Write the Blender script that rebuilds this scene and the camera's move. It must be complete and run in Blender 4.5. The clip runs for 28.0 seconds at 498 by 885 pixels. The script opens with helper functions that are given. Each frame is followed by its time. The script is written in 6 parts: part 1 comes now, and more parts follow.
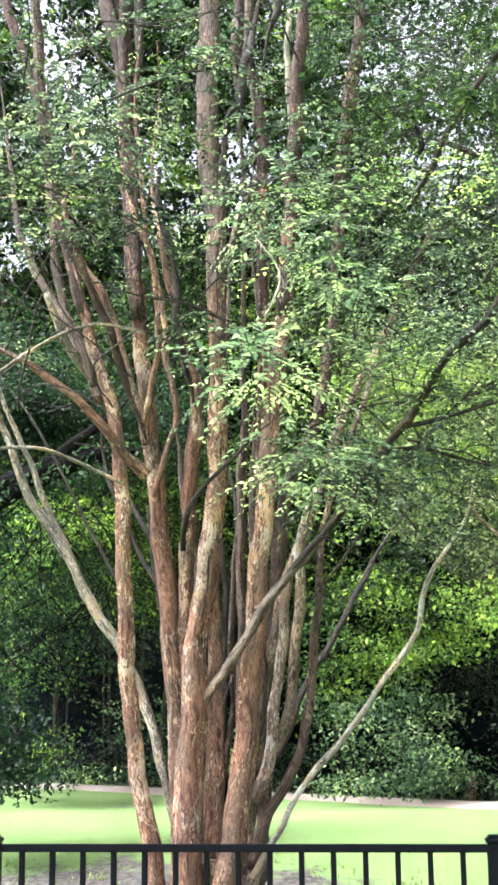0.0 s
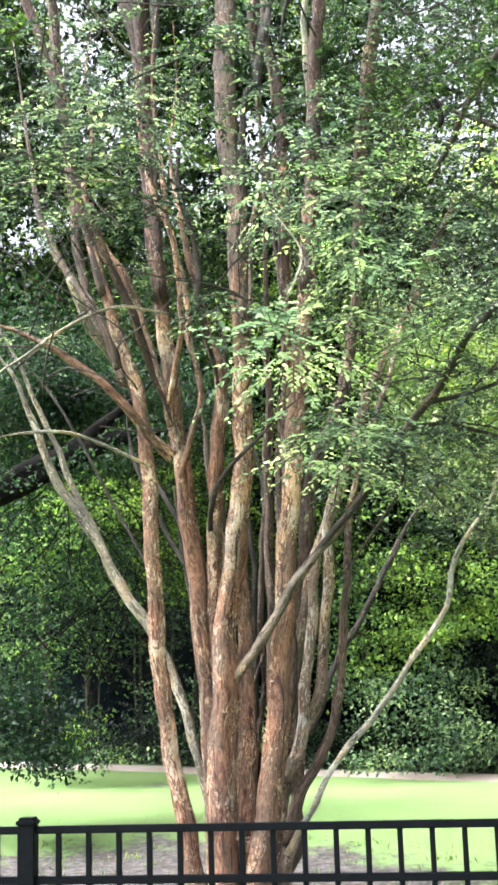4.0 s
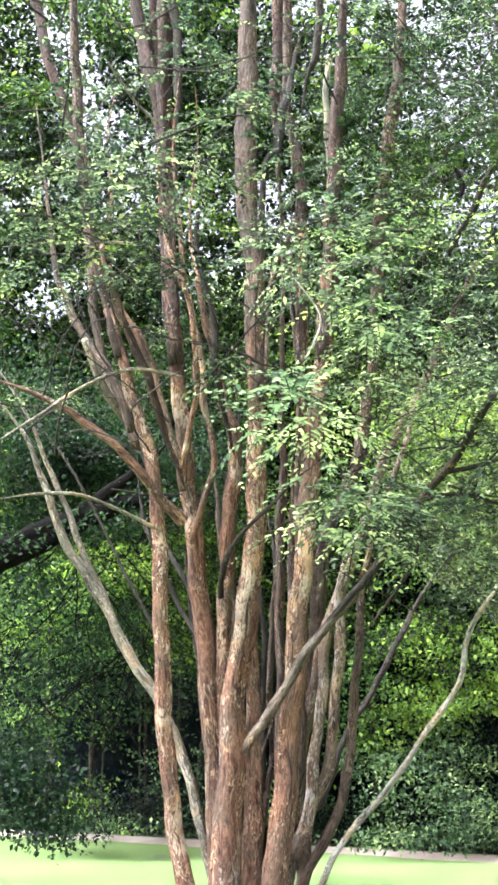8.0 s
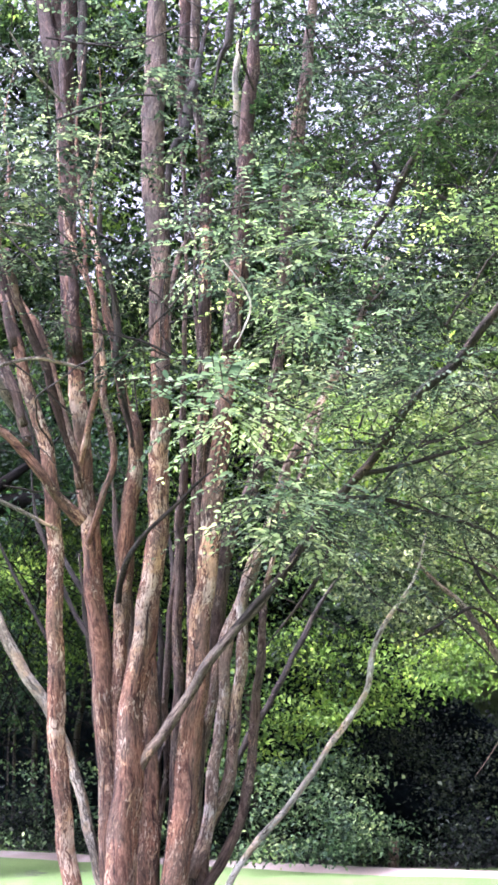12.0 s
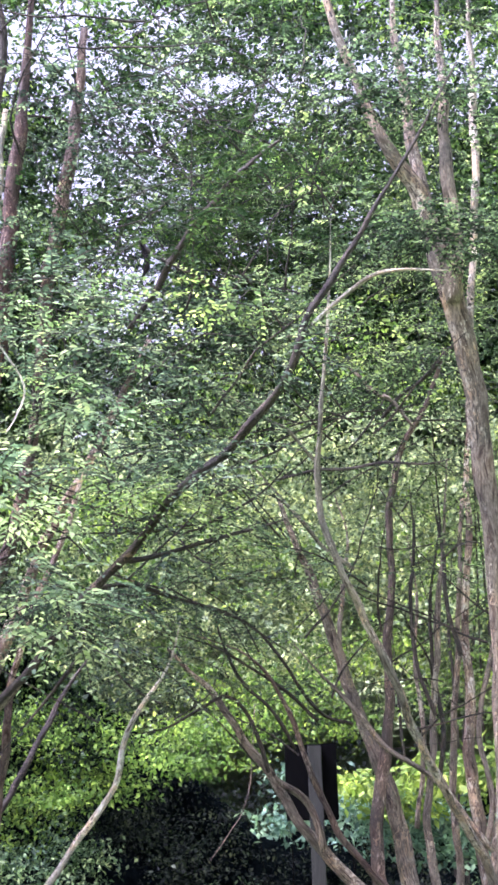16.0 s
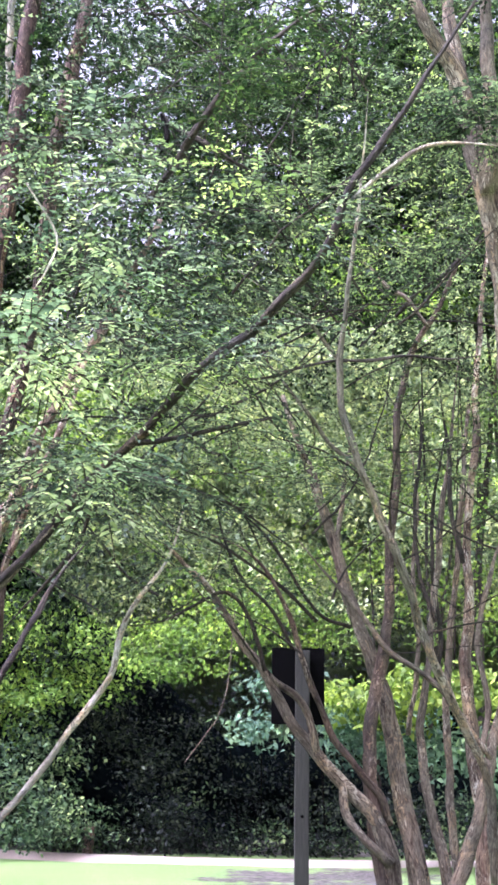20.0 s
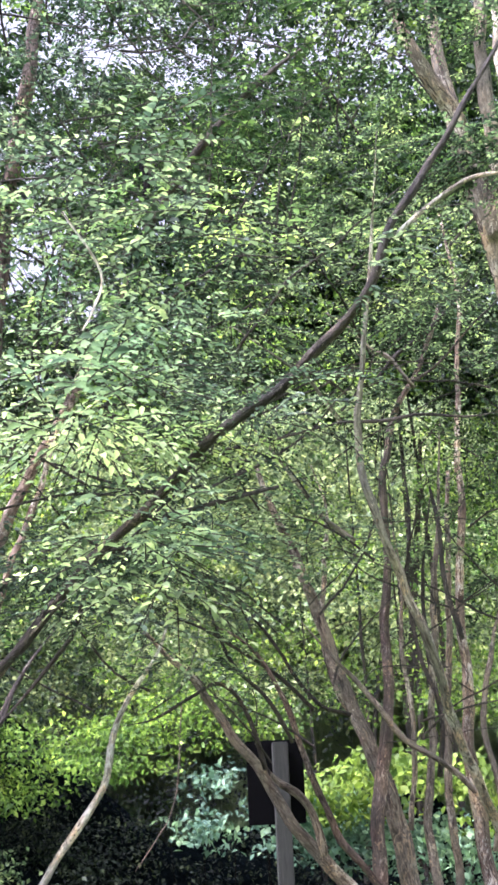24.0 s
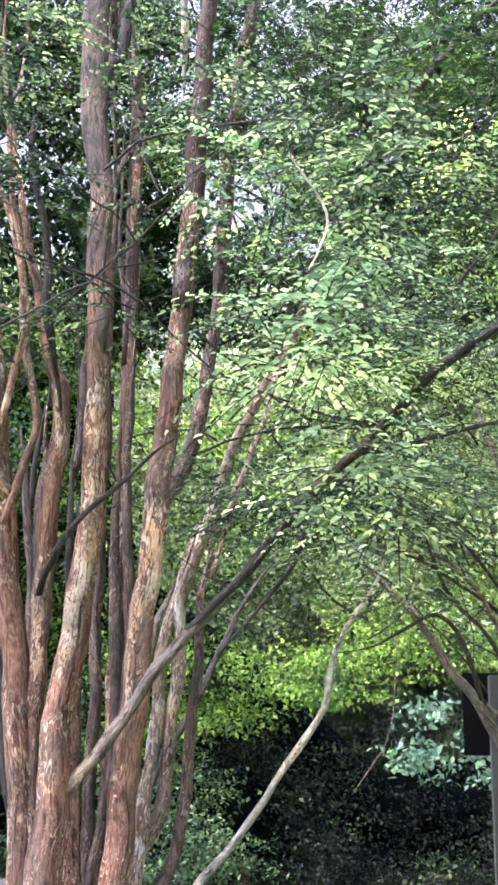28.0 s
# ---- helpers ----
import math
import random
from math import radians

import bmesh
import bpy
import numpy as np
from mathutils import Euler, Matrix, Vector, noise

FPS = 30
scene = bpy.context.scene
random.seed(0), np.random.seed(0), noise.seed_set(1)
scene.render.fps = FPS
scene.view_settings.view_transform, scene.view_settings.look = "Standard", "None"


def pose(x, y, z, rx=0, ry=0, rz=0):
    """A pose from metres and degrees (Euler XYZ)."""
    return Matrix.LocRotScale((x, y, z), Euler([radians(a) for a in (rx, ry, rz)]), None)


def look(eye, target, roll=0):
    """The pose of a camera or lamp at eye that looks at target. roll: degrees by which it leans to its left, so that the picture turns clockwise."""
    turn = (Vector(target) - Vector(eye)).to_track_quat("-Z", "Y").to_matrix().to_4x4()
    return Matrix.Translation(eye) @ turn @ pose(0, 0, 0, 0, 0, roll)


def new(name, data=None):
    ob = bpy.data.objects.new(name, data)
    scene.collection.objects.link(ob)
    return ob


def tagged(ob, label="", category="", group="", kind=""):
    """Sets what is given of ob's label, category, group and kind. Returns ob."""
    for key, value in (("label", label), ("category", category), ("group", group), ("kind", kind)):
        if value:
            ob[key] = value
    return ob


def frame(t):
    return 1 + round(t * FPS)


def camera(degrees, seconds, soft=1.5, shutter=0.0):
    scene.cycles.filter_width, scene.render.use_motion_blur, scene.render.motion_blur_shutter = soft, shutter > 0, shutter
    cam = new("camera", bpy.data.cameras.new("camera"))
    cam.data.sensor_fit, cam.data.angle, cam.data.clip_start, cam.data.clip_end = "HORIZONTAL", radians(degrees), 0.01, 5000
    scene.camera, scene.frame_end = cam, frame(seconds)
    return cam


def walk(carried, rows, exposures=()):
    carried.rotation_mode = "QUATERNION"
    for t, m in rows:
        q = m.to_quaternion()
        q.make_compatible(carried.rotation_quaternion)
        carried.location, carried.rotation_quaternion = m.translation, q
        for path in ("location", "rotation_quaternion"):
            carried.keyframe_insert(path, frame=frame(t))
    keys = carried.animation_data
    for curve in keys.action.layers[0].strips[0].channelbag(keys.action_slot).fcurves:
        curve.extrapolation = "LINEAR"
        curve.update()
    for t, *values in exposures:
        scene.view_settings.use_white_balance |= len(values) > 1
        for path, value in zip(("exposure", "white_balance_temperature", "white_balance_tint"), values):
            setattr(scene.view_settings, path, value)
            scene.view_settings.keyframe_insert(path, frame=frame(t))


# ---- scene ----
cam = camera(21.708, 28.0, soft=3.0)
PATH = [
    (0.0, pose(0.005, 0.013, 1.612, 101.243, 0.686, 0.662)),
    (0.5, pose(0.006, 0.018, 1.611, 101.082, 0.280, 0.984)),
    (1.0, pose(0.007, 0.024, 1.610, 101.017, 0.269, 1.185)),
    (1.5, pose(0.005, 0.027, 1.608, 101.063, 0.255, 1.210)),
    (2.0, pose(0.003, 0.026, 1.609, 101.242, 0.448, 1.225)),
    (2.5, pose(0.001, 0.021, 1.611, 101.362, 0.638, 1.307)),
    (3.0, pose(-0.001, 0.016, 1.615, 101.198, 0.862, 1.464)),
    (3.5, pose(-0.001, 0.013, 1.618, 100.711, 1.273, 1.701)),
    (5.5, pose(0.027, 0.014, 1.612, 100.029, 2.747, 2.484)),
    (6.0, pose(0.028, 0.027, 1.610, 100.430, 2.626, 2.231)),
    (6.5, pose(0.030, 0.045, 1.610, 100.669, 2.421, 2.129)),
    (7.0, pose(0.032, 0.069, 1.617, 100.915, 2.073, 2.216)),
    (7.5, pose(0.021, 0.096, 1.626, 101.803, 1.342, 2.238)),
    (8.0, pose(-0.012, 0.123, 1.628, 103.323, 0.346, 2.236)),
    (8.5, pose(-0.062, 0.154, 1.619, 105.035, -0.572, 2.088)),
    (9.0, pose(-0.107, 0.195, 1.607, 106.336, -1.101, 1.356)),
    (9.5, pose(-0.136, 0.251, 1.602, 106.679, -1.308, 0.263)),
    (10.0, pose(-0.154, 0.318, 1.606, 106.393, -1.148, -1.057)),
    (10.5, pose(-0.171, 0.382, 1.613, 105.721, -0.715, -2.142)),
    (11.0, pose(-0.190, 0.429, 1.617, 105.060, -0.139, -2.817)),
    (11.5, pose(-0.207, 0.460, 1.620, 104.341, 0.402, -3.299)),
    (13.5, pose(-0.447, 0.700, 1.824, 102.490, -0.174, -6.432)),
    (14.0, pose(-0.443, 0.700, 1.822, 103.317, 0.490, -8.310)),
    (14.5, pose(-0.433, 0.694, 1.819, 104.451, 1.275, -11.744)),
    (15.0, pose(-0.423, 0.686, 1.819, 105.515, 1.625, -14.137)),
    (15.5, pose(-0.418, 0.682, 1.820, 106.156, 1.665, -15.560)),
    (16.0, pose(-0.420, 0.681, 1.821, 106.294, 1.487, -15.764)),
    (16.5, pose(-0.429, 0.684, 1.818, 106.045, 1.132, -15.192)),
    (17.0, pose(-0.451, 0.691, 1.810, 105.683, 0.993, -14.398)),
    (17.5, pose(-0.487, 0.710, 1.795, 105.211, 0.925, -13.766)),
    (18.0, pose(-0.529, 0.749, 1.773, 104.686, 0.720, -13.475)),
    (18.5, pose(-0.561, 0.812, 1.751, 103.978, 0.230, -13.863)),
    (19.0, pose(-0.573, 0.900, 1.733, 103.384, -0.247, -15.096)),
    (19.5, pose(-0.582, 1.004, 1.720, 103.008, -0.466, -16.806)),
    (20.0, pose(-0.610, 1.113, 1.713, 102.787, -0.855, -18.046)),
    (20.5, pose(-0.655, 1.220, 1.713, 102.764, -1.112, -18.769)),
    (21.0, pose(-0.699, 1.311, 1.715, 102.693, -1.019, -19.474)),
    (21.5, pose(-0.729, 1.383, 1.717, 102.782, -0.874, -20.089)),
    (23.5, pose(-1.022, 2.026, 1.822, 105.746, 2.030, -22.792)),
    (24.0, pose(-1.026, 2.028, 1.826, 106.409, 2.527, -22.878)),
    (24.5, pose(-1.029, 2.021, 1.826, 106.617, 2.444, -22.529)),
    (25.0, pose(-1.031, 2.013, 1.824, 106.421, 2.540, -22.037)),
    (25.5, pose(-1.034, 2.009, 1.825, 105.744, 2.422, -21.144)),
    (26.0, pose(-1.037, 2.008, 1.828, 104.784, 2.051, -19.700)),
    (26.5, pose(-1.044, 2.002, 1.828, 104.076, 1.378, -18.177)),
    (27.0, pose(-1.057, 1.979, 1.819, 103.634, 0.807, -16.733)),
    (27.5, pose(-1.077, 1.938, 1.802, 103.570, 0.465, -15.261)),
    (28.0, pose(-1.097, 1.893, 1.782, 103.719, -0.274, -13.799)),
]
walk(cam, PATH, exposures=[(0, 2.63, 5850, 14), (7, 2.63, 5900, 12), (10, 2.56, 5500, 32), (16, 2.51, 5340, 40), (21, 2.49, 5400, 36), (25, 2.51, 5500, 30), (28, 2.57, 5460, 28)])

# ---- world and sun ----
SUN_EL, SUN_AZ = radians(62), radians(255)
world = bpy.data.worlds.new("World")
scene.world = world
world.use_nodes = True
wn = world.node_tree
sky = wn.nodes.new("ShaderNodeTexSky")
sky.sky_type = "NISHITA"
sky.sun_disc = False
sky.sun_elevation, sky.sun_rotation = SUN_EL, SUN_AZ
sky.dust_density, sky.air_density, sky.ozone_density = 10.0, 0.45, 0.0
haze = wn.nodes.new("ShaderNodeHueSaturation")
haze.inputs["Saturation"].default_value, haze.inputs["Value"].default_value = 0.15, 1.0
wn.links.new(sky.outputs[0], haze.inputs["Color"])
wn.links.new(haze.outputs[0], wn.nodes["Background"].inputs[0])
wn.nodes["Background"].inputs[1].default_value = 0.15
sun = new("sun", bpy.data.lights.new("sun", "SUN"))
sun.data.energy, sun.data.angle, sun.data.color = 1.5, radians(24), (1.0, 0.96, 0.88)
way = Vector((math.sin(SUN_AZ) * math.cos(SUN_EL), math.cos(SUN_AZ) * math.cos(SUN_EL), math.sin(SUN_EL)))
sun.matrix_world = look(way * 30, (0, 0, 0))


# ---- materials ----
def material(name):
    m = bpy.data.materials.new(name)
    m.use_nodes = True
    nt = m.node_tree
    return m, nt, nt.nodes["Principled BSDF"], nt.nodes["Material Output"]


def node(nt, kind, **values):
    n = nt.nodes.new("ShaderNode" + kind)
    for k, v in values.items():
        n.inputs[k.replace("_", " ")].default_value = v
    return n


def noise_at(nt, scale, detail=6.0, rough=0.6, stretch=None, distortion=0.0, grain=False):
    """Noise over the object's own coordinates, in metres, or along a limb by its stored grain."""
    n = node(nt, "TexNoise", Scale=scale, Detail=detail, Roughness=rough, Distortion=distortion)
    if grain:
        co = nt.nodes.new("ShaderNodeAttribute")
        co.attribute_name = "grain"
        out = co.outputs["Vector"]
    else:
        out = nt.nodes.new("ShaderNodeTexCoord").outputs["Object"]
    if stretch:
        mp = nt.nodes.new("ShaderNodeMapping")
        mp.inputs["Scale"].default_value = stretch
        nt.links.new(out, mp.inputs[0])
        out = mp.outputs[0]
    nt.links.new(out, n.inputs["Vector"])
    return n.outputs["Fac"]


def ramp(nt, fac, *stops):
    r = nt.nodes.new("ShaderNodeValToRGB")
    while len(r.color_ramp.elements) < len(stops):
        r.color_ramp.elements.new(0.5)
    for e, (p, c) in zip(r.color_ramp.elements, stops):
        e.position, e.color = p, (*c, 1)
    nt.links.new(fac, r.inputs[0])
    return r.outputs[0]


def mixed(nt, fac, a, b, mode="MIX"):
    m = nt.nodes.new("ShaderNodeMix")
    m.data_type, m.blend_type = "RGBA", mode
    for sock, v in ((m.inputs[0], fac), (m.inputs[6], a), (m.inputs[7], b)):
        if isinstance(v, tuple):
            sock.default_value = (*v, 1)
        elif isinstance(v, float):
            sock.default_value = v
        else:
            nt.links.new(v, sock)
    return m.outputs[2]


def bump(nt, bsdf, height, strength, distance):
    b = node(nt, "Bump", Strength=strength, Distance=distance)
    nt.links.new(height, b.inputs["Height"])
    nt.links.new(b.outputs[0], bsdf.inputs["Normal"])


def bark(name, dark, mid, light, patch, patch_at, shine=0.25, grain=True):
    """Peeling bark: plates of old and newer bark, ragged pale flakes in clusters with a painted shadow line, weathered
    stretches and black creases.
    """
    m, nt, bs, _ = material(name)
    plates = noise_at(nt, 13.0, 8.0, 0.66, (1.5, 1.5, 0.32), 1.6, grain)
    fine = noise_at(nt, 75.0, 6.0, 0.7, (1.4, 1.4, 0.4), 0.0, grain)
    cracks = noise_at(nt, 20.0, 8.0, 0.72, (2.4, 2.4, 0.13), 1.2, grain)
    rust = (mid[0] * 0.62, mid[1] * 0.5, mid[2] * 0.48)
    base = ramp(nt, plates, (0.36, dark), (0.40, rust), (0.455, mid), (0.475, mid), (0.52, light), (0.6, mid))
    shape = mixed(nt, 0.42, noise_at(nt, 24.0, 7.0, 0.66, (1.5, 1.5, 0.5), 2.2, grain), noise_at(nt, 4.0, 3.0, 0.5, (1.4, 1.4, 0.6), 0.5, grain))
    at = 0.5 + (patch_at - 0.5) * 0.66
    # thin dark band along each flake edge paints the flake's shadow
    col = mixed(nt, ramp(nt, shape, (at - 0.035, (0, 0, 0)), (at - 0.012, (0.85, 0.85, 0.85)), (at - 0.002, (0, 0, 0))), base, dark)
    tone = mixed(nt, ramp(nt, noise_at(nt, 9.0, 4.0, 0.6, None, 0.0, grain), (0.42, (0, 0, 0)), (0.58, (1, 1, 1))), patch, (patch[0] * 0.82, patch[1] * 0.66, patch[2] * 0.5))
    col = mixed(nt, ramp(nt, shape, (at - 0.004, (0, 0, 0)), (at + 0.012, (1, 1, 1))), col, tone)
    worn = ramp(nt, noise_at(nt, 4.5, 5.0, 0.6, (1.6, 1.6, 0.5), 0.6, grain), (0.46, (0, 0, 0)), (0.6, (0.75, 0.75, 0.75)))
    grey = sum(mid) / 3
    col = mixed(nt, worn, col, mixed(nt, 0.55, col, (grey * 1.2, grey * 1.1, grey * 0.84)))
    col = mixed(nt, ramp(nt, cracks, (0.37, (0.97, 0.97, 0.97)), (0.43, (0, 0, 0))), col, dark)
    col = mixed(nt, 0.75, col, ramp(nt, fine, (0.32, (0.3, 0.29, 0.28)), (0.62, (1.1, 1.1, 1.08))), "MULTIPLY")
    col = mixed(nt, 1.0, col, ramp(nt, noise_at(nt, 3.2, 4.0), (0.33, (0.55, 0.57, 0.57)), (0.5, (0.95, 0.93, 0.89)), (0.67, (1.3, 1.19, 1.06))), "MULTIPLY")
    nt.links.new(col, bs.inputs["Base Color"])
    bs.inputs["Roughness"].default_value = 0.8
    bs.inputs["Specular IOR Level"].default_value = shine
    bump(nt, bs, mixed(nt, 0.35, mixed(nt, 0.5, shape, cracks), fine), 1.0, 0.035)
    return m


BARK = {
    "b": bark("bark_rust", (0.016, 0.008, 0.007), (0.155, 0.078, 0.05), (0.33, 0.19, 0.125), (0.62, 0.50, 0.385), 0.56),
    "g": bark("bark_grey_brown", (0.018, 0.012, 0.010), (0.095, 0.064, 0.050), (0.18, 0.135, 0.108), (0.38, 0.32, 0.27), 0.59),
    "n": bark("bark_fawn", (0.022, 0.016, 0.013), (0.14, 0.112, 0.084), (0.26, 0.222, 0.172), (0.46, 0.42, 0.34), 0.575),
    "l": bark("bark_lichen", (0.04, 0.026, 0.02), (0.19, 0.125, 0.092), (0.34, 0.25, 0.195), (0.66, 0.60, 0.53), 0.535),
    "w": bark("bark_pale", (0.035, 0.03, 0.024), (0.175, 0.16, 0.125), (0.31, 0.29, 0.23), (0.55, 0.53, 0.45), 0.535),
    # darker copy for the upper limbs: crown shade is painted into the bark
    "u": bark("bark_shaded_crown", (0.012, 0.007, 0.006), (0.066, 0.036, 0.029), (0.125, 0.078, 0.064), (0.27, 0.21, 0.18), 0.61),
    "s": bark("bark_white_stem", (0.09, 0.085, 0.07), (0.33, 0.325, 0.27), (0.48, 0.48, 0.41), (0.66, 0.66, 0.58), 0.52),
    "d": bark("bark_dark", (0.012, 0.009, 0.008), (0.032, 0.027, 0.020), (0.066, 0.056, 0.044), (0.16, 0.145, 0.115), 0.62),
    # near-black: the look of a bough in silhouette is put into the bark
    "k": bark("bark_silhouette", (0.003, 0.003, 0.003), (0.006, 0.006, 0.006), (0.012, 0.011, 0.010), (0.03, 0.028, 0.026), 0.68, 0.03),
}
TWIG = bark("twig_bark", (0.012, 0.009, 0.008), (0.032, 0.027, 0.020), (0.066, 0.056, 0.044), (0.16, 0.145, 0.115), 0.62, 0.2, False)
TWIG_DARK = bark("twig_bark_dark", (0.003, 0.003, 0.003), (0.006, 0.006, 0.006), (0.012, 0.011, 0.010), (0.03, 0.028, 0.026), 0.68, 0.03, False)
DRY = bark("dry_leaf", (0.024, 0.017, 0.014), (0.12, 0.08, 0.06), (0.22, 0.165, 0.13), (0.46, 0.39, 0.33), 0.58, 0.2, False)


def leaf_material(name, stops, glow=0.46, gloss=0.5, shine=0.2):
    """Leaves: colour varies leaf by leaf, light passes through the blade."""
    m, nt, bs, out = material(name)
    geo = nt.nodes.new("ShaderNodeNewGeometry")
    col = ramp(nt, geo.outputs["Random Per Island"], *stops)
    big = ramp(nt, noise_at(nt, 1.1, 3.0), (0.36, (0.42, 0.5, 0.5)), (0.5, (0.85, 0.88, 0.85)), (0.64, (1.35, 1.25, 0.98)))
    col = mixed(nt, 1.0, col, big, "MULTIPLY")
    clumps = ramp(nt, noise_at(nt, 4.2, 2.0), (0.36, (0.45, 0.5, 0.5)), (0.5, (0.95, 0.96, 0.94)), (0.63, (1.4, 1.36, 1.2)))
    col = mixed(nt, 1.0, col, clumps, "MULTIPLY")
    nt.links.new(col, bs.inputs["Base Color"])
    bs.inputs["Roughness"].default_value = gloss
    bs.inputs["Specular IOR Level"].default_value = shine
    tr = nt.nodes.new("ShaderNodeBsdfTranslucent")
    nt.links.new(mixed(nt, 1.0, col, (1.25, 1.34, 1.08), "MULTIPLY"), tr.inputs[0])
    mx = nt.nodes.new("ShaderNodeMixShader")
    mx.inputs[0].default_value = glow
    nt.links.new(bs.outputs[0], mx.inputs[1])
    nt.links.new(tr.outputs[0], mx.inputs[2])
    nt.links.new(mx.outputs[0], out.inputs[0])
    return m


LEAF = {
    "crape": leaf_material("leaf_crape_myrtle", ((0.0, (0.012, 0.021, 0.015)), (0.5, (0.062, 0.09, 0.06)), (0.8, (0.145, 0.19, 0.118)), (1.0, (0.255, 0.305, 0.165))), 0.46),
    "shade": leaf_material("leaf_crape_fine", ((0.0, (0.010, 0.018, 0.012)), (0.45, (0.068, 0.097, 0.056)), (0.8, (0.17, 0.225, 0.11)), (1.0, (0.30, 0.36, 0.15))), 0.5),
    # paler copy for the front clump: open-sky light is put into the leaf colour
    "skylit": leaf_material("leaf_crape_skylit", ((0.0, (0.06, 0.095, 0.06)), (0.45, (0.16, 0.215, 0.125)), (0.8, (0.245, 0.315, 0.185)), (1.0, (0.36, 0.42, 0.225)))),
    "lime": leaf_material("leaf_crape_young", ((0.0, (0.06, 0.10, 0.035)), (0.45, (0.145, 0.215, 0.075)), (0.8, (0.245, 0.325, 0.12)), (1.0, (0.34, 0.42, 0.165))), 0.5),
    "m": leaf_material("leaf_wood_green", ((0.0, (0.018, 0.038, 0.014)), (0.6, (0.082, 0.15, 0.044)), (1.0, (0.20, 0.30, 0.08))), 0.5, 0.55, 0.2),
    # brightened yellow-greens: part of the light on lit leaves is in the colour
    "y": leaf_material("leaf_yellow_green", ((0.0, (0.05, 0.092, 0.018)), (0.6, (0.145, 0.235, 0.042)), (1.0, (0.30, 0.40, 0.085))), 0.55, 0.55, 0.2),
    # darkest wood leaves: the canopy's own shade is put into this green
    "d": leaf_material("leaf_shaded_green", ((0.0, (0.008, 0.017, 0.008)), (0.7, (0.022, 0.040, 0.015)), (1.0, (0.065, 0.105, 0.03))), 0.5, 0.55, 0.2),
    "o": leaf_material("leaf_oak", ((0.0, (0.008, 0.02, 0.010)), (0.6, (0.02, 0.045, 0.02)), (1.0, (0.04, 0.08, 0.03))), 0.46, 0.55, 0.2),
    "p": leaf_material("leaf_pale_bush", ((0.0, (0.09, 0.155, 0.115)), (0.6, (0.165, 0.26, 0.20)), (1.0, (0.26, 0.36, 0.275)))),
    "Y": leaf_material("leaf_bright_shrub", ((0.0, (0.07, 0.12, 0.022)), (0.6, (0.18, 0.255, 0.042)), (1.0, (0.32, 0.385, 0.08))), 0.46, 0.55, 0.2),
    # leaves beyond the clearing: their sunlight is part of this pale colour
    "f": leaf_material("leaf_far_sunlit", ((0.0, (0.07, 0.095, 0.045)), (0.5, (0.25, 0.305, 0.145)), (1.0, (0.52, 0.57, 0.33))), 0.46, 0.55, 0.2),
    "i": leaf_material("leaf_ivy", ((0.0, (0.02, 0.04, 0.022)), (0.6, (0.085, 0.14, 0.07)), (1.0, (0.22, 0.28, 0.15))), 0.46, 0.55, 0.2),
    # near-black ivy copy with the hollow's shade put into the leaf colour
    "I": leaf_material("leaf_ivy_shaded", ((0.0, (0.004, 0.007, 0.006)), (0.6, (0.010, 0.016, 0.011)), (1.0, (0.055, 0.07, 0.042))), 0.46, 0.55, 0.2),
}

m, nt, bs, _ = material("lawn")
grass = ramp(nt, noise_at(nt, 45.0, 8.0, 0.75), (0.3, (0.105, 0.17, 0.055)), (0.55, (0.15, 0.225, 0.082)), (0.75, (0.195, 0.27, 0.105)))
grass = mixed(nt, 1.0, grass, ramp(nt, noise_at(nt, 0.5, 4.0), (0.3, (0.85, 0.9, 0.8)), (0.7, (1.1, 1.05, 1.0))), "MULTIPLY")
soil = ramp(nt, noise_at(nt, 14.0, 9.0, 0.75), (0.32, (0.022, 0.02, 0.018)), (0.5, (0.075, 0.067, 0.06)), (0.68, (0.16, 0.145, 0.13)))
bare = nt.nodes.new("ShaderNodeAttribute")
bare.attribute_name = "bare"
edge = node(nt, "Math")
edge.operation = "ADD"
nt.links.new(bare.outputs["Fac"], edge.inputs[0])
spread = node(nt, "Math")
spread.operation = "MULTIPLY_ADD"
nt.links.new(noise_at(nt, 2.2, 8.0, 0.7), spread.inputs[0])
spread.inputs[1].default_value, spread.inputs[2].default_value = 1.4, -0.7
nt.links.new(spread.outputs[0], edge.inputs[1])
mask = ramp(nt, edge.outputs[0], (0.42, (0, 0, 0)), (0.58, (1, 1, 1)))
nt.links.new(mixed(nt, mask, grass, soil), bs.inputs["Base Color"])
bs.inputs["Roughness"].default_value = 0.95
bs.inputs["Specular IOR Level"].default_value = 0.1
bump(nt, bs, noise_at(nt, 60.0, 8.0, 0.8), 0.8, 0.03)
LAWN = m

m, nt, bs, _ = material("gravel_path")
nt.links.new(mixed(nt, 0.6, ramp(nt, noise_at(nt, 1.3, 5.0), (0.35, (0.30, 0.235, 0.195)), (0.65, (0.42, 0.35, 0.31))),
                   ramp(nt, noise_at(nt, 90.0, 6.0, 0.8), (0.3, (0.55, 0.52, 0.5)), (0.7, (1.1, 1.1, 1.1))), "MULTIPLY"), bs.inputs["Base Color"])
bs.inputs["Roughness"].default_value = 0.9
bump(nt, bs, noise_at(nt, 80.0, 6.0, 0.8), 0.7, 0.02)
GRAVEL = m

m, nt, bs, _ = material("fence_paint")
nt.links.new(ramp(nt, noise_at(nt, 30.0, 6.0), (0.3, (0.0015, 0.0018, 0.003)), (0.7, (0.003, 0.0035, 0.005))), bs.inputs["Base Color"])
bs.inputs["Specular IOR Level"].default_value = 0.07
